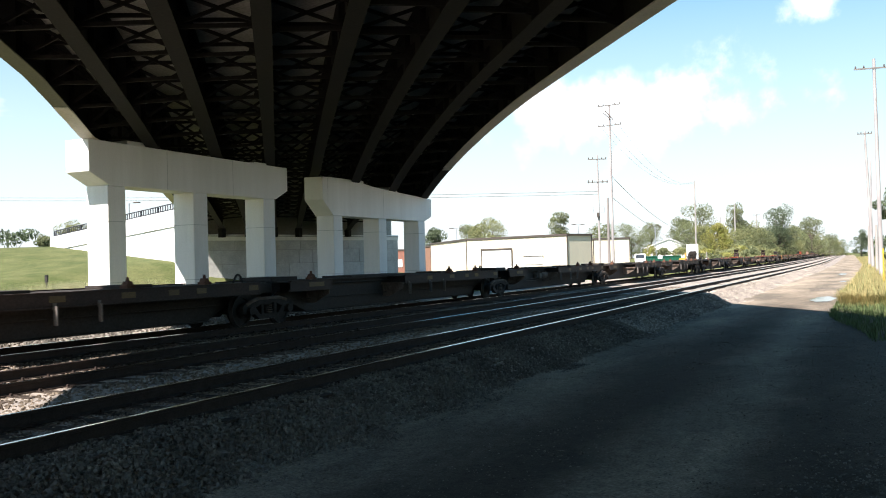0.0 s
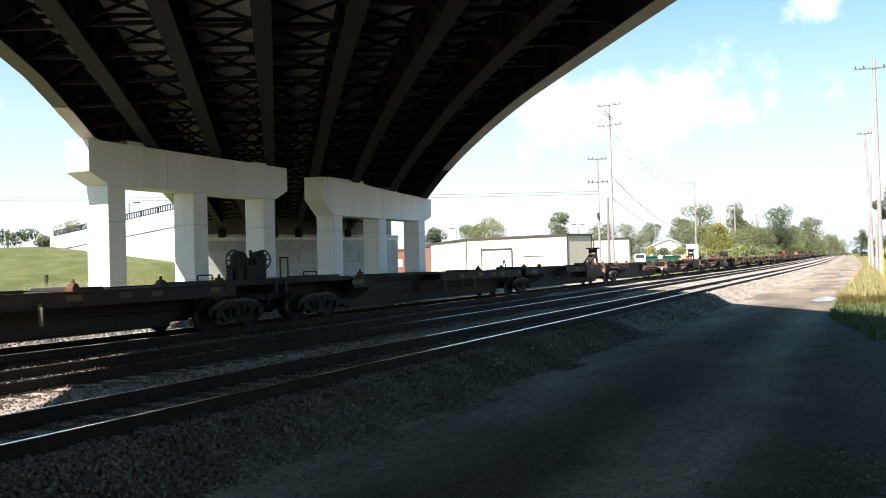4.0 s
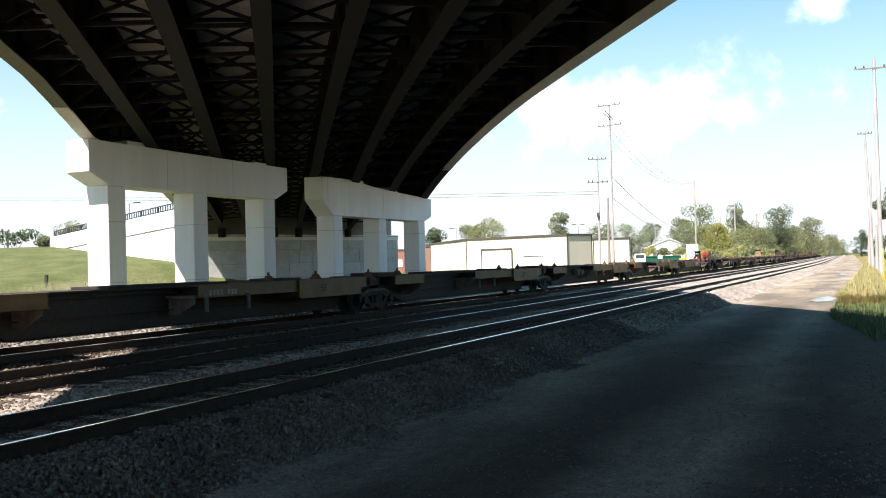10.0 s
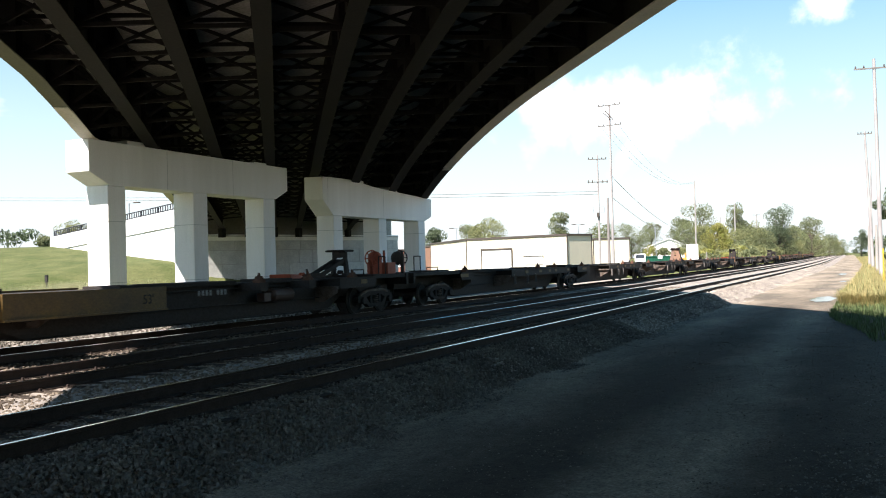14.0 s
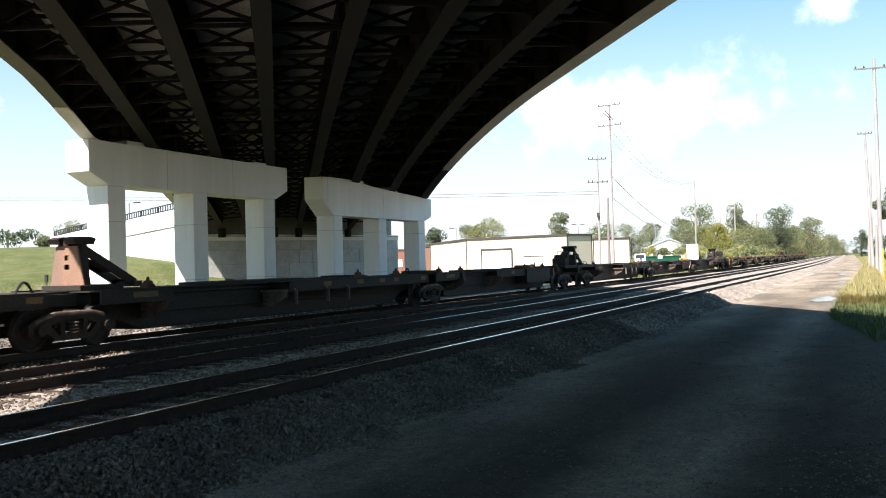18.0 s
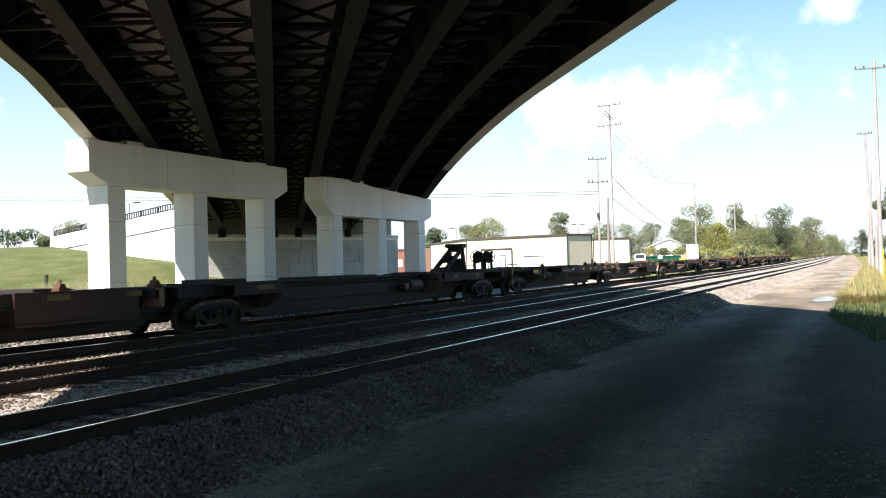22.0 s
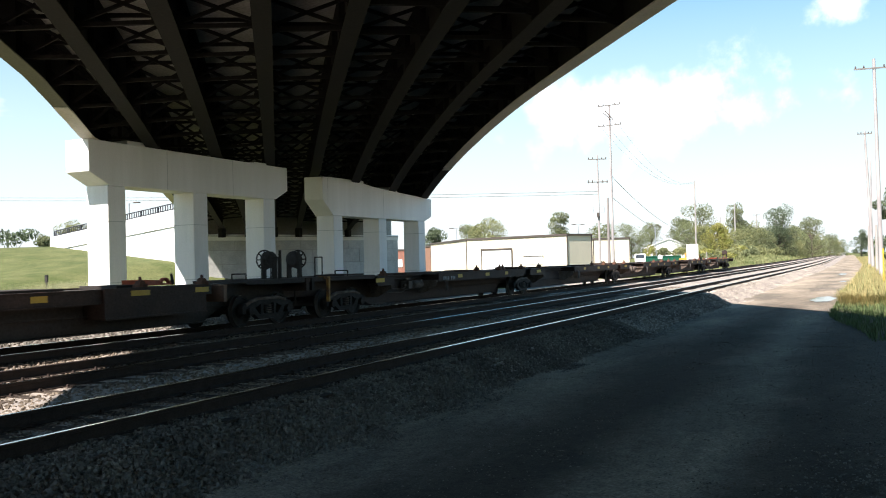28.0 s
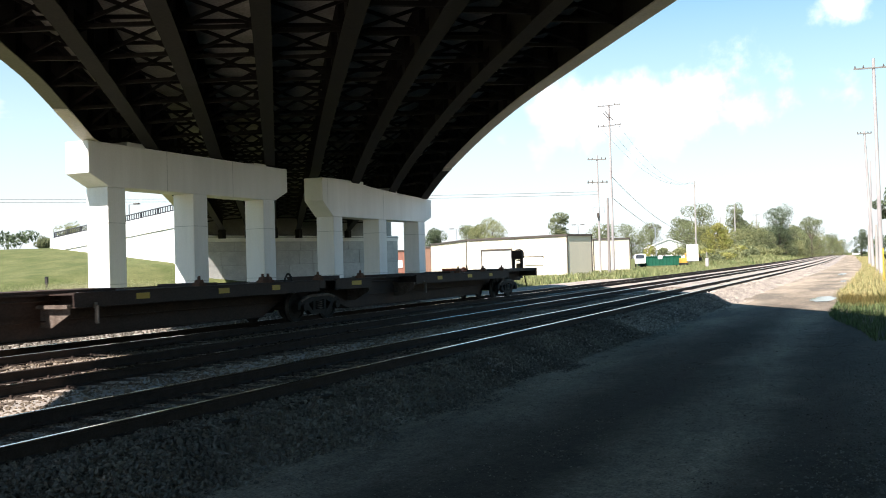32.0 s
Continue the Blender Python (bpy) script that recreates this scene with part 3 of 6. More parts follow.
def sideframe_mesh():
    s = Shape()
    for sg in (-1, 1):
        top = [(0, 0.60), (0.34, 0.60), (0.50, 0.53), (0.74, 0.47), (1.02, 0.47), (1.04, 0.36), (1.17, 0.36), (1.17, 0.54), (1.06, 0.61), (0.78, 0.67), (0.5, 0.74), (0, 0.74)]
        low = [(0, 0.19), (0.46, 0.19), (0.74, 0.38), (0.74, 0.47), (0.62, 0.50), (0.42, 0.31), (0, 0.31)]
        for o in (top, low):
            s.prism([(x * sg, 0, z) for x, z in o], (0, -0.075, 0), (0, 0.075, 0))
        s.prism([(0.24 * sg, 0, 0.30), (0.36 * sg, 0, 0.30), (0.36 * sg, 0, 0.61), (0.24 * sg, 0, 0.61)], (0, -0.07, 0), (0, 0.07, 0))
        s.tube((0.89 * sg, -0.16, 0.42), (0.89 * sg, 0.02, 0.42), 0.115, n=12)
        for i in range(5):
            s.ring((0.12 * sg, -0.05, 0.335 + 0.052 * i), (0, 0.05, 1), 0.065, 0.016, 10, 5)
    # pale tubes and rings paint the sunlit top edge and springs of the frame
    dusty = len(s.f)
    for p, q in (((-0.82, -0.05, 0.655), (-0.48, -0.05, 0.73)), ((-0.48, -0.05, 0.73), (0.48, -0.05, 0.73)), ((0.48, -0.05, 0.73), (0.82, -0.05, 0.655)), ((-0.82, -0.05, 0.655), (-1.02, -0.05, 0.57))):
        s.tube(p, q, 0.048, n=10)
    for i in range(4):
        s.ring((0, -0.06, 0.345 + 0.062 * i), (0, 0.05, 1), 0.075, 0.02, 10, 5)
    for i in range(dusty, len(s.f)):
        s.k[i] = 1
    return s.mesh("sideframe", [CAST, DUST_SUN])


WHEEL, FRAME = wheel_mesh(), sideframe_mesh()
AXLE = Shape().tube((0, -0.95, 0), (0, 0.95, 0), 0.085, n=10).mesh("axle", [CAST])
BOLSTER = Shape().box(-0.22, 0.22, -1.0, 1.0, 0.42, 0.66).box(-0.34, 0.34, -0.34, 0.34, 0.6, 0.86).mesh("bolster", [CAST], 0.02)
BRAKE_BEAM = Shape().bar((0, -0.7, 0.36), (0, 0.7, 0.36), 0.09).mesh("brake_beam", [CAST])


def truck(car, x):
    t = part("truck", BOLSTER, None, car, "two-axle truck of grimy cast steel", at=(x, 0, 0))
    for sy in (-1, 1):
        part("sideframe", FRAME, None, t, at=pose(0, 0.99 * sy, 0, 0, 0, 0 if sy < 0 else 180))
    for dx in (-0.89, 0.89):
        part("brake_beam", BRAKE_BEAM, None, t, at=(dx * 0.47, 0, 0))
        part("axle", AXLE, None, t, at=(dx, 0, 0.42))
        for sy in (-1, 1):
            part("wheel", WHEEL, None, t, "wheel with a polished tread", at=pose(dx, 0.755 * sy, 0.42, 0, 0, 0 if sy < 0 else 180))


RUST = material("bare orange rust", (0.115, 0.058, 0.037), 0.85, vary=0.3, scale=5, fine=40, bump=0.2, second=(0.07, 0.035, 0.024), spec=0.15)
PEDESTAL = Shape().box(-0.13, 0.13, -0.11, 0.11, 0, 0.09).prism([(-0.11, 0, 0.09), (0.11, 0, 0.09), (0.05, 0, 0.18), (-0.05, 0, 0.18)], (0, -0.08, 0), (0, 0.08, 0)).tube((0, 0, 0.18), (0, 0, 0.27), 0.045, 0.03, n=8).mesh("pedestal", [RUST])
GUSSET = Shape().prism([(0, -0.40, 0.46), (0, -0.72, 0.46), (0, -1.22, 0.74), (0, -1.22, 0.90), (0, -0.40, 0.90)], (-0.012, 0, 0), (0.012, 0, 0)).box(-0.12, 0.0, -1.26, -0.40, 0.855, 0.93).mesh("gusset", [DUST_SUN])
STAKE = Shape().box(-0.018, 0.018, -1.40, -1.312, 0.52, 0.90).box(-0.04, 0.04, -1.33, -1.312, 0.84, 0.96).mesh("stiffener", [CHALK])
DECKZ = 1.20


def spine(car, x0, x1, mat, trim, ends, bumps, deep, strip_mat, start=10.4, stop=-1.5, stakes=3):
    """One platform from truck to truck: the deep spine, side sills on crossbearers, container pedestals, wheel platforms and end decks."""
    a = x0 + (0.25 if not ends[0] else -3.2)
    b = x1 - (0.25 if not ends[1] else -ends[1])
    s = Shape()
    web = [(a, 0.66), (x0 + 0.9, 0.62), (x0 + 2.0, 0.23), (x1 - 2.6, 0.23), (x1 - 1.75, 0.62), (b, 0.66), (b, 1.12), (a, 1.12)]
    s.prism([(x, 0, z) for x, z in web], (0, -0.42, 0), (0, 0.42, 0))
    s.box(x0 + 2.0, x1 - 2.6, -0.52, 0.52, 0.20, 0.23)
    body = part("spine", s, mat, car, "deep welded centre spine", bevel=0.012)
    part("top_plate", Shape().box(a, b, -0.60, 0.60, 1.12, 1.16), mat, body)
    half = 0.98 if deep and trim is not YELLOW else 1.28
    # decked stretches at both ends, the middle of the spine is bare: a flanged channel along each edge of the deck
    last = x1 - 3.3 if half < 1 else x1 + stop if not ends[1] else x1 - 1.0
    decks = ((x0 - 0.05 if not ends[0] else x0 + 1.0, x0 + 2.2), (x1 - start, last))
    for u0, u1 in decks:
        part("deck", Shape().box(u0, u1, 0.02 - half, half - 0.02, 1.125, 1.145), mat, body)
        for sy in (-1, 1):
            sill = Shape()
            for d0, d1, z0, z1 in ((-0.03, 0.0, 0.88, 1.15), (-0.12, 0.03, 1.15, 1.175), (-0.08, 0.03, 0.86, 0.88)):
                sill.box(u0, u1, min(sy * (half + d0), sy * (half + d1)), max(sy * (half + d0), sy * (half + d1)), z0, z1)
            part("side_sill", sill, strip_mat, body, "flanged side sill with chipped paint")
    posts = bumps
    for u, w in [(p, 0.34) for p in posts] + [(x1 - start + 0.4, 0.2), (x1 - start / 2 - 1.4, 0.2)]:
        for sy in (-1, 1):
            part("crossbearer", Shape().box(u - w / 2, u + w / 2, min(sy * 0.42, sy * (half - 0.04)), max(sy * 0.42, sy * (half - 0.04)), 0.93, 1.151), mat, body)
    for u in posts:
        part("pedestal", PEDESTAL, None, body, "container pedestal with a locking cone", at=(u, 0.2 - half, 1.15))
    for u in (() if half < 1 or start < 10 else (x1 - 9.85,) if stakes == 1 else (x1 - 10.2, x1 - 8.5) if deep else (x1 - 10.2, x1 - 8.5, x1 - 7.3)):
        part("stiffener", STAKE, None, body, at=(u, 0, 0))
        part("stiffener", STAKE, None, body, at=pose(u, 0, 0, 0, 0, 180))
    for u in (x1 - start - 0.05, x0 + 2.1):
        part("gusset", GUSSET, None, body, at=(u, 0, 0))
        part("gusset", GUSSET, None, body, at=pose(u, 0, 0, 0, 0, 180))
    if deep:
        # trailer wheel platform: two deep-sided trays beside the spine
        p0, p1, low = deep
        for sy in (-1, 1):
            p = Shape().box(p0, p1, min(sy * half, sy * (half + 0.08)), max(sy * half, sy * (half + 0.08)), 1.15, 1.185)
            p.box(p0, p1, min(sy * (half + 0.035), sy * (half + 0.08)), max(sy * (half + 0.035), sy * (half + 0.08)), low, 1.15)
            p.box(p0, p1, min(sy * (half - 0.04), sy * (half + 0.12)), max(sy * (half - 0.04), sy * (half + 0.12)), low - 0.02, low + 0.02)
            for u in (p0, p1 - 0.04):
                p.box(u, u + 0.04, min(sy * 0.44, sy * (half + 0.035)), max(sy * 0.44, sy * (half + 0.035)), low, 0.86)
            part("wheel_platform", p, trim, body, "deep-sided trailer wheel platform")
    if last < x1 - 3:
        # the well behind the deck is closed by an upright plate
        part("end_plate", Shape().box(x1 - 2.49, x1 - 2.44, -half - 0.06, -0.43, 0.72, 1.11).box(x1 - 2.56, x1 - 2.44, -half - 0.06, -half - 0.02, 0.72, 1.11).box(x1 - 2.6, x1 - 2.44, -half - 0.06, -0.43, 1.11, 1.15), TAN, body, "tan rust-streaked end plate")
    if not ends[1]:
        part("end_skirt", Shape().box(x1 - 1.6, x1 - 0.2, -0.75, 0.75, 0.86, 1.11), mat, body)
    if not ends[0]:
        part("end_skirt", Shape().box(x0 + 0.2, x0 + 1.4, -0.75, 0.75, 0.86, 1.11), mat, body)
    for q0, q1, h in ((x1 - 5.8, x1 - 4.8, 0.06), (x0 + 0.1, x0 + 1.4, 0.10), (x0 + 4.6, x0 + 8.9, 0.05)):
        part("deck_plate", Shape().box(q0, q1, -0.56, 0.56, 1.16, 1.175 + h), mat, body, bevel=0.01)
    part("air_pipe", Shape().tube((x0 + 2, -0.52, 1.02), (x1 - 2, -0.52, 1.02), 0.025, n=6), mat, body)
    part("brake_rod", Shape().tube((x0 + 1.6, -0.56, 0.60), (x1 - 1.8, -0.56, 0.60), 0.018, n=6), mat, body)
    if ends[0]:
        part("end_deck", Shape().box(a, x0 + 1.0, -1.2, 1.2, 1.10, DECKZ + 0.03).box(a - 0.02, a + 0.14, -1.25, 1.25, 0.86, DECKZ + 0.03), mat, body, bevel=0.015)
    if ends[1]:
        part("end_deck", Shape().box(x1 - 1.0, b, -1.2, 1.2, 1.10, DECKZ + 0.03).box(b - 0.14, b + 0.02, -1.25, 1.25, 0.86, DECKZ + 0.03), mat, body, bevel=0.015)
    return body


def valve_gear(body, x):
    """Brake valve, small reservoir and bent pipes hung on the side of the spine."""
    g = part("brake_valve", Shape().box(x - 0.16, x + 0.16, -0.80, -0.46, 0.66, 0.94).tube((x, -0.63, 0.94), (x, -0.63, 1.04), 0.06, n=8).tube((x - 0.30, -0.66, 0.80), (x + 0.26, -0.66, 0.80), 0.05, n=8), DUST_SUN, body, "dusty brake valve with bent pipes", bevel=0.02)
    part("reservoir", Shape().lathe((x + 0.72, -0.70, 0.80), (1, 0, 0), [(-0.36, 0.05), (-0.33, 0.12), (-0.27, 0.15), (0.27, 0.15), (0.33, 0.12), (0.36, 0.05)], 14), DUST_SUN, g)
    p = Shape()
    for dz, run in ((0.55, -1.5), (0.66, -1.1), (0.93, 1.4)):
        p.tube((x, -0.66, dz + 0.12), (x + run * 0.3, -0.66, dz), 0.016, n=6).tube((x + run * 0.3, -0.66, dz), (x + run, -0.60, dz + 0.03), 0.016, n=6)
    part("pipe", p, DUST_SUN, g)
    part("bracket", Shape().box(x - 0.03, x + 0.03, -0.86, -0.42, 0.93, 0.97).box(x + 0.70, x + 0.75, -0.88, -0.42, 0.93, 0.97), DUST_SUN, g)


def patches(body, x0, spots, mat, half, decks):
    """Short painted patches on the side sills, where a platform is decked."""
    for u, w in spots:
        if not any(a < u and u + w < b for a, b in decks):
            continue
        part("paint_patch", Shape().box(x0 + u, x0 + u + w, -half - 0.007, -half + 0.001, 0.97, 1.10), mat, body)


def hitch(body, x, way, mat, tall=1.1, big=True, shield=False):
    """A raised trailer hitch: plate legs, a sloping strut and the fifth-wheel plate on top. way: the side to which the strut runs."""
    z, k = DECKZ, tall / 1.1
    if big:
        hy, foot, head, low, top = 0.35, 0.13, 0.09, 0.52, 0.86
    else:
        hy, foot, head, low, top = 0.26, 0.10, 0.06, 0.30, 0.74
    s = Shape()
    for sg in (-1, 1):
        b0, b1, t0_, t1 = sg * (hy + 0.06), sg * (hy - 0.06), sg * (hy - 0.03), sg * (hy - 0.13)
        s.hexa([(x - foot, b0, z), (x + foot, b0, z), (x + foot, b1, z), (x - foot, b1, z),
                (x - head, t0_, z + 0.97 * k), (x + head, t0_, z + 0.97 * k), (x + head, t1, z + 0.97 * k), (x - head, t1, z + 0.97 * k)])
    if big:
        s.box(x - 0.03, x + 0.03, -hy, hy, z, z + low * k)
    else:
        s.box(x - 0.05, x + 0.05, -hy, hy, z + 0.42 * k, z + 0.64 * k)
        for sg in (-1, 1):
            s.prism([(x, sg * hy, z + 0.26 * k), (x, sg * hy, z + 0.42 * k), (x, sg * (hy - 0.14), z + 0.42 * k)], (-0.05, 0, 0), (0.05, 0, 0))
            s.box(x - 0.20, x + 0.20, sg * hy - 0.09, sg * hy + 0.09, z, z + 0.10)
    s.box(x - head, x + head, -hy, hy, z + top * k, z + 0.97 * k)
    s.tube((x - 0.1, 0, z + low * 0.55 * k), (x + 0.1, 0, z + low * 0.55 * k), 0.07, n=10)
    leg = part("hitch", s, mat, body, "raised trailer hitch of rusty plate steel", bevel=0.012)
    st = Shape()
    high, reach = (0.90, 1.65) if big else (0.66, 1.45)
    run = Vector((way * reach, 0, 0.08 - high * k))
    for sy in (-hy * 0.7, hy * 0.7):
        st.bar((x, sy, z + high * k), (x + way * reach, sy, z + 0.08), 0.07, 0.19 if big else 0.12)
    for u0, u1 in ((0.0, 0.12), (0.34, 0.66), (0.9, 1.0)):
        st.bar(Vector((x, 0, z + high * k)) + run * u0, Vector((x, 0, z + high * k)) + run * u1, hy * 1.4, 0.03)
    part("strut", st, mat, leg)
    hx, wy = (0.27, 0.37) if big else (0.26, 0.36)
    out = [(x - hx, 0, z + 0.97 * k), (x + hx, 0, z + 0.97 * k), (x + hx + 0.07, 0, z + (1.08 if big else 1.03) * k), (x + hx * 0.7, 0, z + (1.13 if big else 1.06) * k), (x - hx * 0.7, 0, z + (1.13 if big else 1.06) * k), (x - hx - 0.07, 0, z + (1.08 if big else 1.03) * k)]
    t = Shape().prism(out, (0, -wy, 0), (0, -0.07, 0))
    t.prism(out, (0, 0.07, 0), (0, wy, 0))
    t.box(x - 0.2, x + 0.2, -0.1, 0.1, z + 0.93 * k, z + 1.06 * k)
    part("top_plate", t, mat, leg)
    if shield:
        sh = Shape()
        for y0, y1, z0, z1 in ((-0.5, -0.09, 0.0, 0.93), (0.09, 0.5, 0.0, 0.93), (-0.09, 0.09, 0.0, 0.42), (-0.09, 0.09, 0.53, 0.62), (-0.09, 0.09, 0.73, 0.93)):
            ys = [(y * (1 - 0.42 * w), w) for y, w in ((y0, z0), (y1, z0), (y1, z1), (y0, z1))]
            sh.prism([(x - 0.17, y, z + w * k) for y, w in ys], (0, 0, 0), (0.04, 0, 0))
        part("shield", sh, TAN, leg, "tan dusty shield plate with two holes")
    part("foot", Shape().box(x + way * reach - 0.14, x + way * reach + 0.14, -hy, hy, z, z + 0.13), mat, leg)


def folded_hitch(car, x):
    """A trailer hitch folded flat on the deck: the orange-red head plate, its bent arm and a locking pin."""
    z = DECKZ
    h = part("folded_hitch", Shape().hexa([(x - 0.02, -0.5, z), (x + 0.48, -0.5, z), (x + 0.48, 0.3, z), (x - 0.02, 0.3, z), (x - 0.08, -0.46, z + 0.14), (x + 0.46, -0.46, z + 0.12), (x + 0.46, 0.26, z + 0.12), (x - 0.08, 0.26, z + 0.14)]), ORANGE, car, "orange-red trailer hitch folded flat on the deck", bevel=0.02)
    pts = [Vector((x + 0.5 + 0.34 * i / 8, -0.4, z + 0.04 + 0.11 * math.sin(math.pi * i / 8))) for i in range(9)]
    arm = Shape().box(x + 0.48, x + 0.9, -0.45, 0.25, z, z + 0.04)
    for p, q in zip(pts, pts[1:]):
        arm.bar(p, q, 0.10, 0.05)
    part("arm", arm, ORANGE, h)
    part("locking_pin", Shape().tube((x + 0.92, -0.45, z), (x + 0.86, -0.45, z + 0.27), 0.045, 0.03, n=8), GRIME, h)


def brake_stand(body, x, way, mat, house=False):
    """A hand brake wheel on its stand with a gear housing and grab rail."""
    z, y, h = DECKZ, -0.45, 0.57
    st = part("brake_stand", Shape().box(x - 0.05, x + 0.05, y - 0.2, y + 0.2, z + 0.34, z + h + 0.12), mat, body)
    part("upright", Shape().box(x - way * 0.16 - 0.02, x - way * 0.16 + 0.02, y - 0.30, y - 0.23, z, z + h + 0.26), mat, st)
    for sy in (-0.18, 0.18):
        part("leg", Shape().box(x - 0.09, x + 0.09, y + sy - 0.03, y + sy + 0.03, z, z + h), mat, st)
    part("gear_housing", Shape().lathe((x - 0.13, y, z + h), (1, 0, 0), [(0, 0.16), (0.05, 0.24), (0.2, 0.24), (0.27, 0.14)], 16), mat, st)
    w = Shape().ring((x + way * 0.22, y, z + h), (1, 0, 0), 0.265, 0.022, 24, 6)
    for i in range(4):
        q = math.pi * i / 4
        u, v = 0.265 * math.cos(q), 0.265 * math.sin(q)
        w.bar((x + way * 0.22, y - u, z + h - v), (x + way * 0.22, y + u, z + h + v), 0.03)
    part("brake_wheel", w, mat, st, "spoked hand brake wheel")
    for u, y0, y1, top in ((0.5, -1.1, -0.85, 0.62), (2.0, -1.1, -0.65, 0.2)):
        g = Shape()
        for sy in (y0, y1):
            g.tube((x + way * u, sy, z), (x + way * u, sy, z + top), 0.02, n=6)
        g.tube((x + way * u, y0, z + top), (x + way * u, y1, z + top), 0.02, n=6)
        part("grab_rail", g, GRIME, st)
    if house:
        part("tool_box", Shape().box(x - 0.85, x - 0.3, -0.75, 0.0, z, z + 0.44).box(x - 0.5, x - 0.1, -0.75, 0.0, z, z + 0.62), mat, st, bevel=0.02)


def hoop(body, x, h=0.34):
    """An air hose that loops up over a joint."""
    s = Shape()
    pts = [Vector((x - 0.26 + 0.52 * i / 12, -0.35, DECKZ - 0.12 + h * math.sin(math.pi * i / 12))) for i in range(13)]
    s.pipe(pts, 0.03)
    part("air_hose", s, LETTER, body)


def tank(body, x):
    s = Shape().lathe((x, -0.72, 0.78), (1, 0, 0), [(-0.55, 0.08), (-0.52, 0.15), (-0.45, 0.19), (0.45, 0.19), (0.52, 0.15), (0.55, 0.08)], 16)
    part("air_tank", s, TANK, body, "brown air reservoir tank", smooth=False)
    part("valve", Shape().box(x - 0.95, x - 0.62, -0.85, -0.6, 0.62, 0.86).tube((x - 0.8, -0.72, 0.86), (x - 0.8, -0.72, 1.05), 0.04, n=8), TANK, body, bevel=0.02)


def lettering(body, x, words, size, mat):
    cu = bpy.data.curves.new("lettering", "FONT")
    cu.body, cu.size, cu.extrude, cu.align_x = words, size, 0.002, "CENTER"
    tmp = bpy.data.objects.new("lettering", cu)
    scene.collection.objects.link(tmp)
    me = bpy.data.meshes.new_from_object(tmp.evaluated_get(bpy.context.evaluated_depsgraph_get()))
    bpy.data.objects.remove(tmp)
    me.materials.clear()
    me.materials.append(mat)
    part("lettering", me, None, body, at=pose(x, -1.366, 0.82, 90, 0, 0))


def bars(body, x, n, y=-1.287):
    """A row of plain bars where writing stands."""
    s = Shape()
    for i in range(n):
        if i != 4:
            s.box(x + i * 0.145, x + i * 0.145 + 0.09, y, y + 0.006, 0.91, 1.04)
    part("marking", s, PALE, body)


# truck times at one place, one list a car; the paint of its spine, platforms and sills; the pedestals from the truck behind (-) or ahead (+)
SIX, WIDE, FEW, LATE = (-5.4, -2.75, -0.6, 2.6), (-6.4, -4.0, -1.4, 1.5), (-4.5, 1.4), (-4.5, -2.3, 0.7, 3.7)
CARS = [([-0.68, 0.31, 1.31, 2.315, 3.31, 4.22], GRIME, GRIME, RUSTY, SIX, "grimy dark empty spine car with faded yellow patches"),
        ([4.45, 5.48, 6.45, 7.45, 8.45, 9.40], GRIME, RUSTY, GRIME, SIX, "rust-brown empty spine car with raised trailer hitches"),
        ([9.69, 10.675, 11.675, 12.70, 13.71, 14.65], GRIME, YELLOW, YELLOW, WIDE, "empty spine car with faded yellow wheel platforms"),
        ([14.94, 15.92, 16.91, 17.90, 18.90, 19.86], GRIME, GRIME, GRIME, SIX, "grimy dark empty spine car with one raised hitch"),
        ([20.11, 21.12, 22.165, 23.19], GRIME, RUSTY, GRIME, FEW, "short brown empty spine car with a hitch at each end"),
        ([23.44, 24.35, 25.36, 26.37, 27.37, 28.30], GRIME, RUSTY, RUSTY, LATE, "rust-brown empty spine car with yellow side patches"),
        ([28.54, 29.47, 30.48, 31.455, 32.45, 33.36], RUSTY, RUSTY, RUSTY, SIX, "last spine car of the train, brown with bright yellow patches")]
DEEP = (6.45, 8.45, 9.40, 19.86, 22.165, 25.36, 28.30)
FOLDED = (6.45, 8.45, 9.40, 14.65, 19.86, 25.36, 28.30, 33.36)
VALVES = (2.315, 12.70, 17.90, 20.11, 24.35, 29.47, 31.455)
HITCHES = {6.45: (-1.45, -1), 8.45: (-1.45, -1), 14.65: (-1.1, -1), 17.90: (0.45, 1), 20.11: (-0.6, 1), 23.19: (-0.9, -1)}
TANKS = (7.45, 14.65, 23.19)
STARTS = {14.65: 3.3, 7.45: 5.6, 23.19: 5.0}
# container pedestals, truck centres and deck ends at the joints, from the times above
JOINTS = {0.31: (2.12,), 1.31: (2.23,), 2.315: (2.18,), 3.31: (0.98, 3.49), 5.48: (1.1, 3.4), 6.45: (-1.3, 0.96, 3.58), 7.45: (-1.5, 1.25, 3.85), 8.45: (-1.5, 1.25, 3.83),
          10.675: (-0.79, 1.27), 11.675: (-0.56, 1.52), 12.70: (-0.81, 1.3), 13.71: (), 15.92: (2.3,), 16.91: (2.32,), 17.90: (2.4,), 18.90: (1.45, 3.55), 21.12: (1.9,),
          22.165: (-1.66,), 24.35: (-2.4, 1.4, 4.05), 25.36: (-2.4, 1.1, 3.7), 26.37: (-2.4, 1.1, 3.7), 27.37: (-2.4, 1.4, 4.0), 29.47: (-2.4, 0.05, 2.6), 30.48: (-2.7, -0.15, 2.4), 31.455: (-2.4, 0.18, 2.67), 32.45: (-2.5, 0.05, 2.6)}
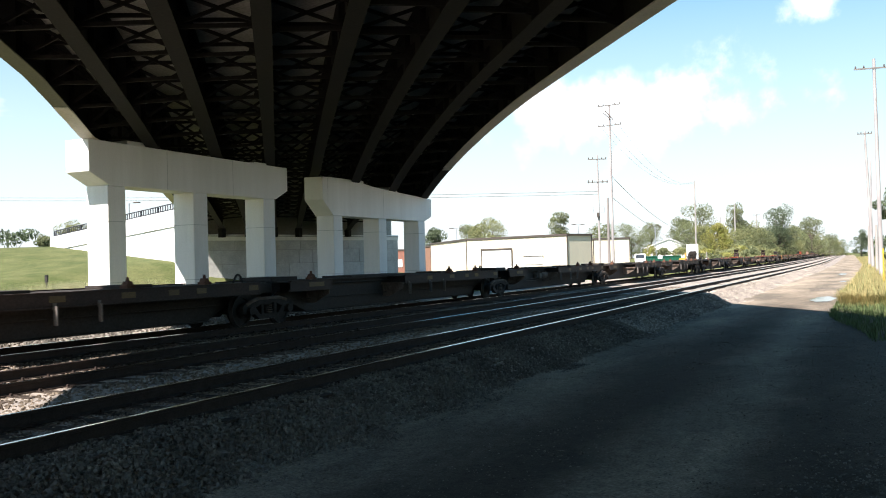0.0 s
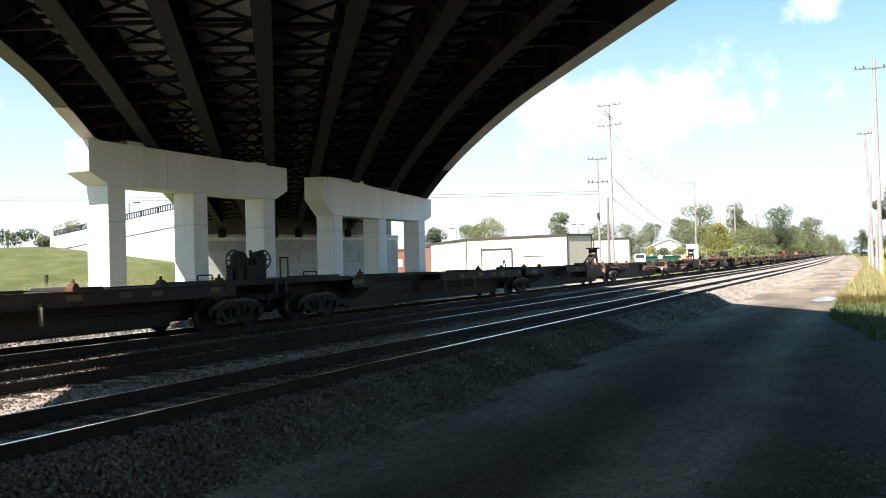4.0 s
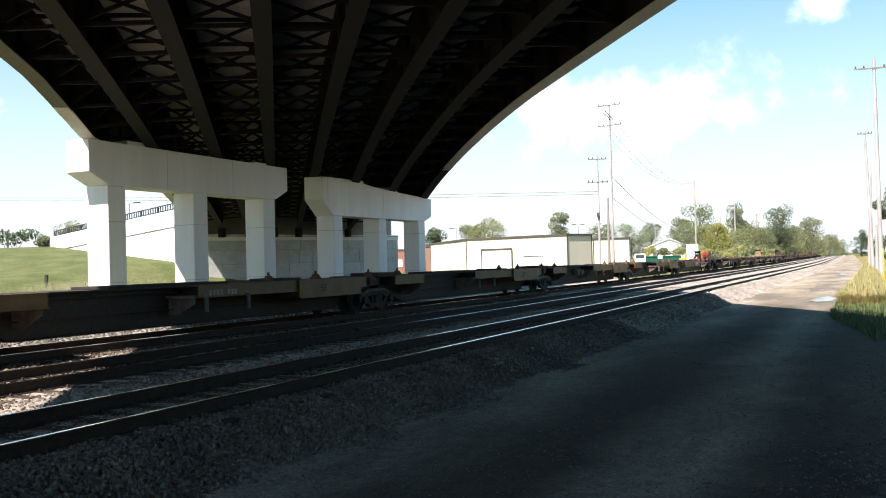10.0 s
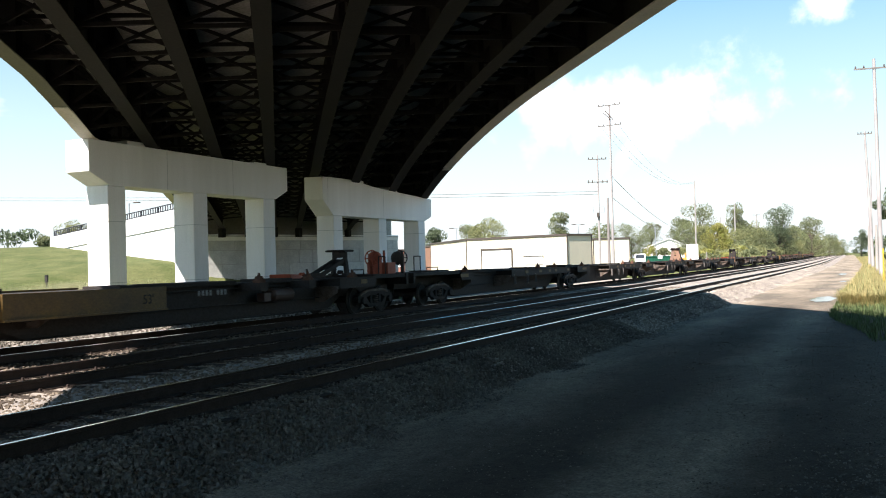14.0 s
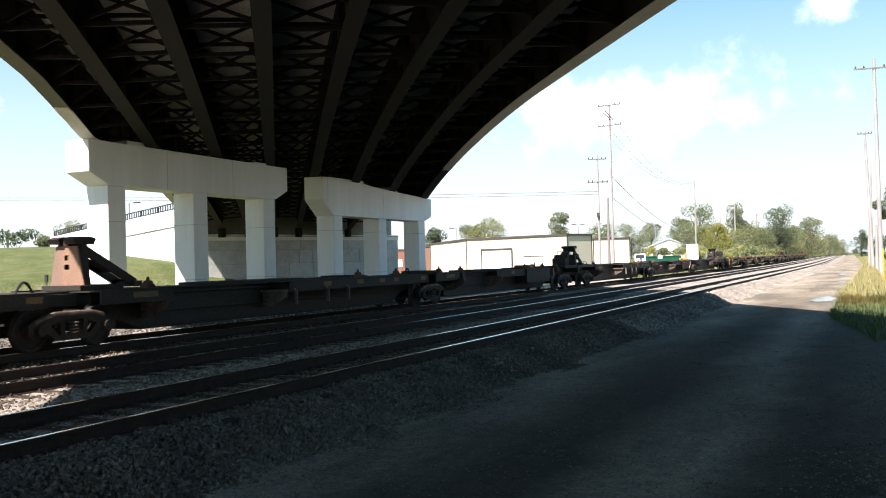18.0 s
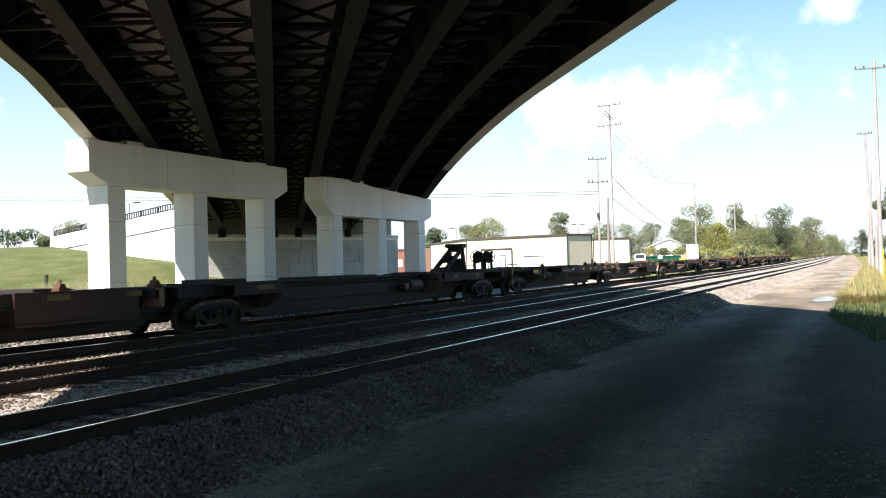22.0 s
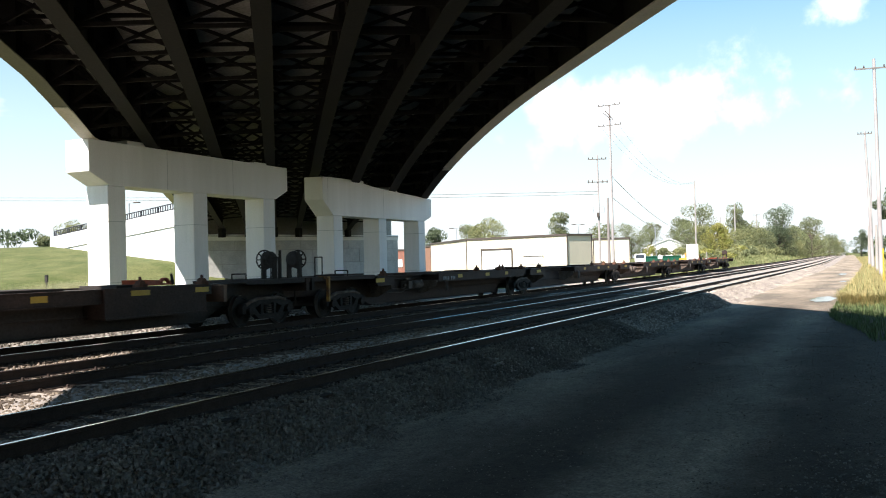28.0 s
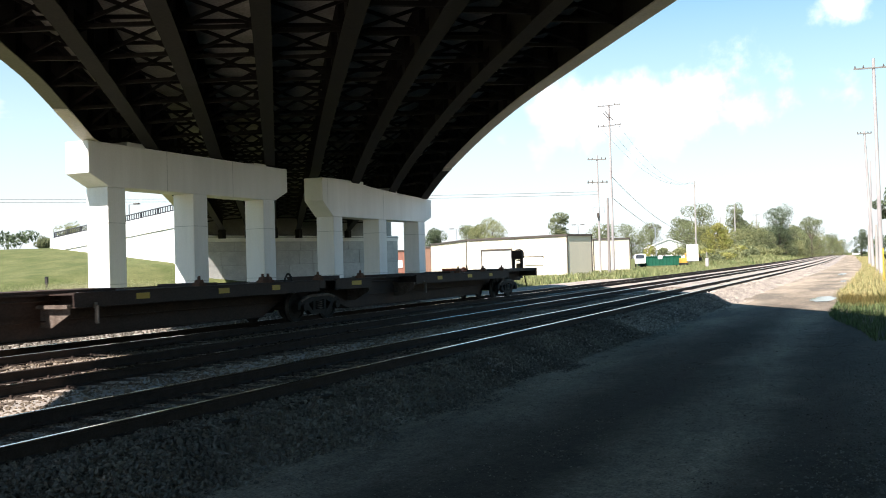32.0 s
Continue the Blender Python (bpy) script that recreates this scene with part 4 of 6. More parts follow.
BOGIE = {0.31: -0.8, 1.31: -0.76, 2.315: -0.74, 3.31: -0.6, 5.48: -0.9, 6.45: -0.45, 7.45: -0.45, 8.45: -0.48, 10.675: -1.0, 11.675: -0.9, 12.70: -1.0, 13.71: -0.92,
         17.90: -0.58, 18.90: -0.58, 21.12: -0.9, 22.165: -0.48, 24.35: -0.25, 29.47: -0.5, 30.48: -0.6, 31.455: -0.35}
STOPS = {7.45: -3.25, 11.675: -2.0, 12.70: -2.2, 13.71: -2.1, 10.675: -2.1, 21.12: -2.15, 24.35: -1.28, 29.47: -1.05, 30.48: -1.1, 31.455: -0.9, 32.45: -1.0}
HOOPS = (0.31, 1.31, 2.315, 3.31, 16.91, 30.48, 31.455, 7.45, 32.45, 17.90, 18.90, 5.48, 13.71, 21.12, 24.35)
BRAKES_END, BRAKES_START = (4.22, 9.40, 14.65, 23.19, 28.30), (4.45, 9.69, 14.94, 20.11, 23.44, 28.54)
MOVERS = []
for times, mat, trim, sill_mat, bumps, words in CARS:
    t0 = times[0]
    car = thing("spine_car", words, "rail car", group="cars of the train")
    n = len(times) - 1
    for k in range(n):
        x0, x1 = (times[k] - t0) * SPEED, (times[k + 1] - t0) * SPEED
        behind = [r for r in bumps if r < (0 if k == n - 1 else -2.5)] + [r for r in JOINTS.get(times[k + 1], ()) if r < 0.5]
        ahead = [r for r in JOINTS.get(times[k], (bumps[-1],)) if r >= 0.5]
        posts = [x1 - 0.8 + r for r in behind] + [x0 - 0.8 + r for r in ahead]
        if trim is YELLOW:
            deep = (x1 - 6.1, x1 - 2.6, 0.68) if k < n - 1 else (x0 + 0.7, x0 + 5.2, 0.68)
        else:
            deep = (x1 - 6.7, x1 - 3.3, 0.53) if times[k + 1] in DEEP else None
        body = spine(car, x0, x1, mat, trim, (k == 0, 0 if k < n - 1 else 2.9 if times[-1] > 33 else 1.4), posts, deep, GRIME if times[k + 1] == 14.65 else sill_mat, STARTS.get(times[k + 1], 10.4), STOPS.get(times[k + 1], -1.5), 1 if t0 > 23 else 3)
        L = x1 - x0
        bright = BRIGHT if times[0] > 23 else YELLOW
        stop = STOPS.get(times[k + 1], -1.5) if not (deep and trim is not YELLOW) else -3.3
        patches(body, x0, [(L - 8.6, 0.42), (L - 5.7, 0.42), (L - 3.4, 0.36), (0.9, 0.6)] if t0 > 28 else [(L - 8.6, 0.42), (L - 6.6, 0.42), (L - 5.1, 0.36), (L - 4.1, 0.36), (L - 2.0, 0.4), (0.9, 0.8)], bright, 0.98 if deep and trim is not YELLOW else 1.28, ((0, 2.2), (L - STARTS.get(times[k + 1], 10.4), L + stop)))
        if trim is YELLOW:
            lettering(body, x1 - 4.8 if k < n - 1 else x0 + 4.6, "53'", 0.30, LETTER)
        if (trim is YELLOW and k in (0, n - 1)) or (times[0] in (23.44, 28.54) and k == 0):
            bars(body, x1 - 10.0, 8)
        if trim is RUSTY and deep:
            part("side_patch", Shape().box(x1 - 5.9, x1 - 5.3, -1.068, -1.06, 1.00, 1.12).box(x1 - 3.7, x1 - 3.2, -1.068, -1.06, 1.00, 1.12), bright, body)
        if times[k + 1] in VALVES:
            valve_gear(body, x1 - 11.8)
        for key, (dx, way) in HITCHES.items():
            if (key == times[k + 1] and dx < 0 and way < 0) or (key == times[k] and way > 0):
                hitch(car, (key - t0) * SPEED + dx, way, RUSTY if key in (17.90, 6.45, 8.45) else GRIME, 0.9 if key == 14.65 else 1.1, key not in (6.45, 8.45, 14.65), key == 17.90)
        if times[k + 1] in FOLDED:
            folded_hitch(car, x1 - 4.7)
        if times[k + 1] in TANKS:
            tank(body, x1 - {14.65: 5.7, 23.19: 6.5}.get(times[k + 1], 7.1))
        if times[k + 1] in HOOPS:
            hoop(body, x1 - 1.2, 0.5 if times[k + 1] in (5.48, 24.35, 21.12) else 0.3)
        if times[k + 1] in BRAKES_END:
            brake_stand(body, x1 + {23.19: 0.45, 14.65: 0.5, 9.40: -1.1}.get(times[k + 1], 0.3), -1, ORANGE if times[k + 1] == 14.65 else GRIME)
            if times[k + 1] == 14.65:
                part("tool_box", Shape().box(x1 + 0.75, x1 + 1.35, -0.8, 0.0, DECKZ, DECKZ + 0.42), ORANGE, body, "orange-brown tool box")
        if times[k + 1] == 19.86:
            lad = Shape()
            for sy in (-1.1, -0.66):
                lad.tube((x1 - 0.65, sy, DECKZ), (x1 - 0.65, sy, DECKZ + 0.78), 0.022, n=6)
            for dz in (0.26, 0.78):
                lad.tube((x1 - 0.65, -1.1, DECKZ + dz), (x1 - 0.65, -0.66, DECKZ + dz), 0.022, n=6)
            part("grab_rail", lad, GRIME, body)
        if k == 0 and t0 in (9.69, 23.44, 28.54):
            px0 = x0 - (0.6 if t0 == 9.69 else 2.1)
            part("corner_post", Shape().box(px0 - 0.04, px0 + 0.04, -1.34, -1.25, 0.5, 1.2).box(px0 - 0.09, px0 + 0.1, -1.30, -1.0, 1.17, 1.25), CORNER, body, "yellow corner post")
        if times[k] in BRAKES_START:
            brake_stand(body, x0 - {20.11: 3.0, 9.69: 3.0, 28.54: 2.6}.get(times[k], 2.85), 1, GRIME, times[k] in (4.45, 20.11))
    for k, a in enumerate(times):
        truck(car, (a - t0) * SPEED + BOGIE.get(a, -0.65))
    for x, w in ((-3.2, -0.22), ((times[-1] - t0) * SPEED + (1.4 if times[-1] < 33 else 2.9), 0.3 if times[-1] < 33 else 1)):
        c = Shape().box(min(x, x + w * 0.75), max(x, x + w * 0.75), -0.09, 0.09, 0.78, 0.98)
        c.box(min(x + w * 0.7, x + w * 1.05), max(x + w * 0.7, x + w * 1.05), -0.17, 0.17, 0.72, 1.02)
        c.tube((x + w * 0.3, -0.5, 0.9), (x + w * 0.75, -0.45, 0.35), 0.03, n=6)
        part("coupler", c, GRIME, car, bevel=0.02)
    if n and times[-1] == 33.36:
        e = (33.36 - t0) * SPEED
        part("end_marker", Shape().box(e + 3.6, e + 3.8, -0.25, 0.05, 1.0, 1.45), YELLOW, car, "boxy end-of-train marker", bevel=0.03)
        post = part("brake_stand", Shape().box(e + 2.72, e + 2.82, -0.60, -0.48, 1.2, 1.75), GRIME, car)
        part("leg", Shape().box(e + 2.72, e + 2.82, -0.20, -0.08, 1.2, 1.75), GRIME, post)
        part("gear_housing", Shape().box(e + 2.60, e + 2.86, -0.62, -0.06, 1.66, 2.08), RUSTY, post, "rusty hand brake housing", bevel=0.04)
        part("brake_wheel", Shape().ring((e + 2.94, -0.34, 1.86), (1, 0, 0), 0.27, 0.022, 22, 6).bar((e + 2.94, -0.6, 1.86), (e + 2.94, -0.08, 1.86), 0.03).bar((e + 2.94, -0.34, 1.6), (e + 2.94, -0.34, 2.12), 0.03), GRIME, post)
    MOVERS.append((car, t0))


# ---- ties and loose stones ----
def tie_mesh(k):
    rng = random.Random(k)
    s = Shape().box(-0.115, 0.115, -1.3, 1.3, -0.36, -0.178)
    s.v = [(x + rng.uniform(-0.012, 0.012), y + rng.uniform(-0.03, 0.03), z + rng.uniform(-0.008, 0.004)) for x, y, z in s.v]
    return s.mesh("tie", [TIE])


TIES = [tie_mesh(k) for k in range(4)]
PLATE = Shape().box(-0.09, 0.09, -0.17, 0.17, -0.19, -0.172).box(-0.05, -0.02, -0.13, -0.09, -0.18, -0.135).box(0.02, 0.05, 0.09, 0.13, -0.18, -0.135).mesh("tie_plate", [RAIL])
rng = random.Random(5)
for key, first, count in (("near", -2, 200), ("middle", 2, 130), ("far", 6, 110)):
    ty, track = TRACKS[key]
    for i in range(count):
        x = first + 0.53 * i + rng.uniform(-0.02, 0.02)
        t = part("tie", TIES[i % 4], None, track, at=pose(x, ty + bend(x), 0, 0, 0, rng.uniform(-0.6, 0.6)))
        if key == "near" and i < 90 or i < 40:
            for sy in (-0.7525, 0.7525):
                part("tie_plate", PLATE, None, t, at=(0, sy, 0))
    rest = Shape()
    for i in range(300):
        x = first + 0.53 * (count + i)
        rest.box(x - 0.115, x + 0.115, ty + bend(x) - 1.3, ty + bend(x) + 1.3, -0.36, -0.18)
    ob = part("distant_ties", rest, TIE, track)
    ob["kind"] = "stuff"

OCTA = np.array([(1, 0, 0), (-1, 0, 0), (0, 1, 0), (0, -1, 0), (0, 0, 1), (0, 0, -1)], float)
OCTF = np.array([(0, 2, 4), (2, 1, 4), (1, 3, 4), (3, 0, 4), (2, 0, 5), (1, 2, 5), (3, 1, 5), (0, 3, 5)])
CUBE = np.array([(a, b, c) for a in (-0.62, 0.62) for b in (-0.62, 0.62) for c in (-0.62, 0.62)], float)
CUBF = np.array([(0, 1, 3, 2), (4, 6, 7, 5), (0, 4, 5, 1), (2, 3, 7, 6), (0, 2, 6, 4), (1, 5, 7, 3)])


def stones(name, label, pts, sizes, mat, seed, blocky=True):
    """Many crushed stones, each an uneven lump: blocks with broken corners, or splinters."""
    r = np.random.RandomState(seed)
    n = len(pts)
    form, face = (CUBE, CUBF) if blocky else (OCTA, OCTF)
    m = len(form)
    v = form[None] * (0.7 + 0.4 * r.rand(n, m, 1)) * (0.7 + 0.6 * r.rand(n, 1, 3)) + 0.13 * r.randn(n, m, 3)
    a = r.rand(n, 3) * 6.28
    cz, sz = np.cos(a[:, 0])[:, None], np.sin(a[:, 0])[:, None]
    v = np.stack([v[..., 0] * cz - v[..., 1] * sz, v[..., 0] * sz + v[..., 1] * cz, v[..., 2] * 0.8], -1)
    cx, sx = np.cos(a[:, 1])[:, None], np.sin(a[:, 1])[:, None]
    v = np.stack([v[..., 0], v[..., 1] * cx - v[..., 2] * sx, v[..., 1] * sx + v[..., 2] * cx], -1)
    v = v * sizes[:, None, None] + pts[:, None, :]
    f = face[None] + m * np.arange(n)[:, None, None]
    me = bpy.data.meshes.new(name)
    me.from_pydata(v.reshape(-1, 3).tolist(), [], f.reshape(-1, f.shape[2]).tolist())
    me.materials.append(mat)
    return tagged(new(name, me), label, "gravel", kind="stuff")


def scatter(n, seed, x0, x1, y0, y1, power, height):
    r = np.random.RandomState(seed)
    x = x0 + (x1 - x0) * r.rand(n) ** power
    y = y0 + (y1 - y0) * r.rand(n)
    return np.array([(a, b + bend(a), height(a, b)) for a, b in zip(x, y)]), r


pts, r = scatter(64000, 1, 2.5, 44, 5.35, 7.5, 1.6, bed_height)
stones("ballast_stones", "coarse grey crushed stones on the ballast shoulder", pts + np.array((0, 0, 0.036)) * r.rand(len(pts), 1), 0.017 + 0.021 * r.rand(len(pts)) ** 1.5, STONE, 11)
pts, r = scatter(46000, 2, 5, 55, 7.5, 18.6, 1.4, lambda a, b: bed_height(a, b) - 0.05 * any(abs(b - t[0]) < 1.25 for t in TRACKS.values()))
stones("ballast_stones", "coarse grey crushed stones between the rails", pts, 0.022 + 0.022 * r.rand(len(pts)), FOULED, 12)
for k, (ty, track) in enumerate(TRACKS.values()):
    pts, r = scatter(17000 - 4500 * k, 31 + k, 4 + 3 * k, 30 + 3 * k, ty - 1.25, ty + 1.25, 1.3, lambda a, b: -0.195 if abs(abs(b - ty) - 0.7525) > 0.11 else -0.22)
    stones("ballast_stones", "brown dirt-fouled stones heaped over the ties", pts, 0.015 + 0.019 * r.rand(len(pts)), FOULED, 41 + k)
pts, r = scatter(9000, 3, 10, 40, 18.0, 22.0, 1.0, bed_height)
stones("ballast_stones", "pale crushed stones beyond the far track", pts, 0.03 + 0.04 * r.rand(len(pts)), STONE, 13)
# paler copy of the shoulder stone past the bridge's shade: sunlight in its colour
SUNSTONE = material("sunlit-pale beige crushed stone", (0.33, 0.285, 0.24), 0.95, vary=0.25, scale=0.6, fine=20, second=(0.22, 0.19, 0.165), rand=-0.4, spec=0.1)
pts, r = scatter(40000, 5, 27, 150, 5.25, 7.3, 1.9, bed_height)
stones("ballast_stones", "sunlit-pale beige crushed stones down the ballast shoulder", pts, 0.028 + 0.03 * r.rand(len(pts)), SUNSTONE, 15)
CHIP = material("worn road chips", (0.15, 0.125, 0.10), 0.95, vary=0.3, scale=2, fine=20, rand=-0.4, spec=0.1)
pts, r = scatter(26000, 7, 3.5, 40, -1.0, 5.6, 1.5, lambda a, b: road_height(a, b) - 0.004)
stones("road_gravel", "grey chips trodden into the road", pts, 0.006 + 0.014 * r.rand(len(pts)) ** 2.0, CHIP, 17)
pts, r = scatter(24000, 4, 2.5, 60, -3.0, 6.0, 1.6, lambda a, b: road_height(a, b) - 0.004)
stones("road_gravel", "small loose gravel scattered over the road", pts, 0.005 + 0.015 * r.rand(len(pts)) ** 2.5, ROAD, 14, True)
pts, r = scatter(15000, 6, 4.5, 24, -3.2, 1.4, 1.7, lambda a, b: road_height(a, b) - 0.002)
pts = pts[pts[:, 1] < 0.1 + 0.9 * np.clip((13 - pts[:, 0]) / 5, 0, 1) + 0.35 * r.rand(len(pts)) ** 2]
stones("road_gravel", "grey gravel washed along the edge of the road", pts, 0.010 + 0.018 * r.rand(len(pts)) ** 1.6, STONE, 16)

# ---- puddles ----
WATER = material("puddle water", (0.05, 0.05, 0.05), 0.04, vary=0.02, spec=0.9)
for x, y, a, b in ((47.5, 2.25, 2.6, 0.53), (101.5, 3.0, 4.2, 0.35), (76.0, 2.2, 1.5, 0.22)):
    s = Shape()
    ring = [(x + a * math.cos(w) * (1 + 0.22 * noise.noise((w * 2, x, 1))), y + b * math.sin(w) * (1 + 0.3 * noise.noise((w * 3, x, 7))) + bend(x), 0) for w in [2 * math.pi * i / 40 for i in range(40)]]
    s.prism(ring, (0, 0, -0.62), (0, 0, -0.552))
    tagged(part("puddle", s, WATER), "shallow rain puddle that mirrors the sky on the road", "puddle", kind="structure")


# ---- grass ----
def blades(name, label, n, seed, spot, tall, mat, wide=0.02, base=None):
    """Grass of curved two-piece blades."""
    r = random.Random(seed)
    v, f = [], []
    for i in range(n):
        x, y = spot(r)
        z = (base or land)(x, y) - 0.03
        h = tall * r.uniform(0.45, 1.15)
        a = r.uniform(0, 6.28)
        lean = r.uniform(0.08, 0.75) * h
        dx, dy = math.cos(a), math.sin(a)
        w = wide * r.uniform(0.6, 1.4)
        o = len(v)
        v += [(x - dy * w, y + dx * w, z), (x + dy * w, y - dx * w, z), (x + dx * lean * 0.35 + dy * w * 0.8, y + dy * lean * 0.35 - dx * w * 0.8, z + h * 0.6),
              (x + dx * lean * 0.35 - dy * w * 0.8, y + dy * lean * 0.35 + dx * w * 0.8, z + h * 0.6), (x + dx * lean, y + dy * lean, z + h)]
        f += [(o, o + 1, o + 2, o + 3), (o + 3, o + 2, o + 4)]
    me = bpy.data.meshes.new(name)
    me.from_pydata(v, [], f)
    me.materials.append(mat)
    return tagged(new(name, me), label, "grass", kind="stuff")


GOLD = material("dry golden grass", (0.50, 0.38, 0.18), 0.9, vary=0.25, scale=0.5, fine=3, second=(0.31, 0.28, 0.11), sharp=0.14, rand=-0.3, thin=0.3)
LUSH = material("green weeds", (0.15, 0.19, 0.07), 0.9, vary=0.3, scale=0.3, fine=3, second=(0.28, 0.26, 0.12), sharp=0.12, rand=-0.35, thin=0.3)

WEEDS = material("pale seeding weeds", (0.25, 0.265, 0.125), 0.9, vary=0.3, scale=0.5, fine=3, second=(0.36, 0.345, 0.20), sharp=0.12, rand=-0.3, thin=0.45)
SHADEGRASS = material("green grass darkened for shade", (0.055, 0.09, 0.03), 0.9, vary=0.3, scale=0.6, fine=3, second=(0.11, 0.13, 0.05), sharp=0.12, rand=-0.35, thin=0.2)


def verge(r):
    x = 41 + 340 * r.random() ** 2.7
    edge = 1.35 - 0.9 * smooth(38, 24, x) + 0.25 * noise.noise((x * 0.25, 0, 0))
    return x, edge - (5.5 if x > 60 else 4.0) * r.random() ** 1.4 + bend(x)


blades("verge_grass", "tall dry golden grass on the road verge", 80000, 21, verge, 0.62, GOLD, 0.008)
# verge grass in the bridge's shade has the shade put into its dark colour
blades("verge_grass", "low green grass at the foot of the verge", 16000, 22, lambda r: ((lambda x: (x, 1.5 - 1.35 * smooth(36, 25, x) - 3.2 * r.random() ** 1.5 + bend(x)))(25 + 53 * r.random() ** 0.95)), 0.3, SHADEGRASS, 0.010)
blades("verge_grass", "green weeds mixed into the dry grass", 9000, 27, verge, 0.7, LUSH, 0.012)
blades("lineside_weeds", "green weeds between the tracks and the sheds", 22000, 23, lambda r: ((lambda x: (x, 23.5 - 4.3 * smooth(80, 100, x) + 12 * r.random() ** 1.5 + bend(x)))(62 + 190 * r.random() ** 1.3)), 0.5, LUSH, 0.03)
blades("lineside_weeds", "tall yellow-green grass on the bank before the trees", 26000, 25, lambda r: ((lambda x: (x, 19.4 + 12 * r.random() + bend(x)))(185 + 330 * r.random() ** 1.4)), 0.95, LUSH, 0.06)
CLUMPS = [(22 + 1.9 * k + 0.8 * math.sin(5 * k), 30.5 + 2.6 * math.sin(2.3 * k) ** 2) for k in range(8)]


def clump(r):
    cx, cy = CLUMPS[r.randrange(len(CLUMPS))]
    return cx + r.gauss(0, 0.5), cy + r.gauss(0, 0.5)


blades("meadow_weeds", "tall pale weeds at the foot of the grass bank", 16000, 24, lambda r: (14 + 24 * r.random(), 25 + 7 * r.random()), 0.9, WEEDS, 0.007)
blades("meadow_weeds", "clumps of pale flowering weeds at the foot of the bank", 16000, 29, clump, 1.35, WEEDS, 0.007)

# ---- trees and bushes ----
BARK = material("grey bark", (0.10, 0.08, 0.06), 0.9, vary=0.3, scale=4, fine=20, bump=0.4)
LEAVES = {"g": material("green leaves", (0.165, 0.18, 0.086), 0.8, vary=0.25, scale=0.5, fine=3, rand=-0.33, thin=0.25),
          "l": material("light green leaves", (0.23, 0.235, 0.102), 0.8, vary=0.25, scale=0.5, fine=3, rand=-0.33, thin=0.25),
          "d": material("dark green leaves", (0.09, 0.115, 0.06), 0.8, vary=0.25, scale=0.5, fine=3, rand=-0.4, thin=0.2),
          "a": material("yellowing leaves", (0.29, 0.26, 0.085), 0.8, vary=0.25, scale=0.5, fine=3, second=(0.22, 0.23, 0.05), rand=-0.4, thin=0.35)}


def leaf_cloud(r, blobs, n, size):
    """Leaf clumps: n small bent leaves through the shells of several blobs (centre, radii)."""
    v, f = [], []
    for i in range(n):
        c, rad = blobs[r.randrange(len(blobs))]
        while True:
            d = Vector((r.uniform(-1, 1), r.uniform(-1, 1), r.uniform(-1, 1)))
            if 0.3 < d.length < 1:
                break
        p = Vector(c) + Vector((d.x * rad[0], d.y * rad[1], d.z * rad[2])) * (d.length ** -0.35)
        q = Euler((r.uniform(0, 6), r.uniform(0, 6), r.uniform(0, 6))).to_matrix()
        s = size * r.uniform(0.5, 1.3)
        o = len(v)
        v += [tuple(p + q @ Vector(t)) for t in ((-s, -s * 0.3, 0), (0, -s * 0.55, s * 0.15), (s, 0, 0), (0, s * 0.55, s * 0.15), (-s * 0.8, s * 0.35, -s * 0.1))]
        f.append((o, o + 1, o + 2, o + 3, o + 4))
    return v, f


def tree(x, y, h, rad, kind, seed, slim=False):
    r = random.Random(seed)
    z = land(x, y) - 0.1
    word = {"g": "green", "l": "light green", "d": "dark green", "a": "yellowing"}[kind]
    ob = thing("tree", word + " leafy tree beyond the tracks", "tree", (x, y, z), "roadside trees")
    h -= z
    bole = Shape().tube((0, 0, 0), (0.05 * h * r.uniform(-0.4, 0.4), 0, h * 0.45), 0.022 * h, 0.014 * h, 8)
    blobs = []
    for i in range(24):
        a = r.uniform(0, 6.28)
        up = r.uniform(0.07, 0.9)
        out = rad * (0.85 if up < 0.6 else 0.85 - 1.5 * (up - 0.6)) * r.uniform(0.25, 1.0)
        e = (out * math.cos(a), out * math.sin(a), h * up)
        bole.tube((0, 0, h * min(0.42, up * 0.6)), e, 0.009 * h, 0.003 * h, 6)
        k = rad * r.uniform(0.20, 0.42)
        blobs.append((e, (k, k, k * r.uniform(0.6, 1.0) * max(1, h / rad / 4.2))))
    blobs += [((rad * r.uniform(-0.2, 0.2), rad * r.uniform(-0.2, 0.2), h * up), (rad * wide, rad * wide, h * 0.13)) for up, wide in ((0.24, 0.62), (0.40, 0.66), (0.56, 0.60), (0.72, 0.48), (0.87, 0.30))]
    part("trunk", bole, BARK, ob)
    v, f = leaf_cloud(r, blobs, 8200, 0.0065 * h + 0.075)
    me = bpy.data.meshes.new("crown")
    me.from_pydata(v, [], f)
    me.materials.append(LEAVES[kind])
    part("crown", me, None, ob, word + " crown of many small leaves")
    return ob


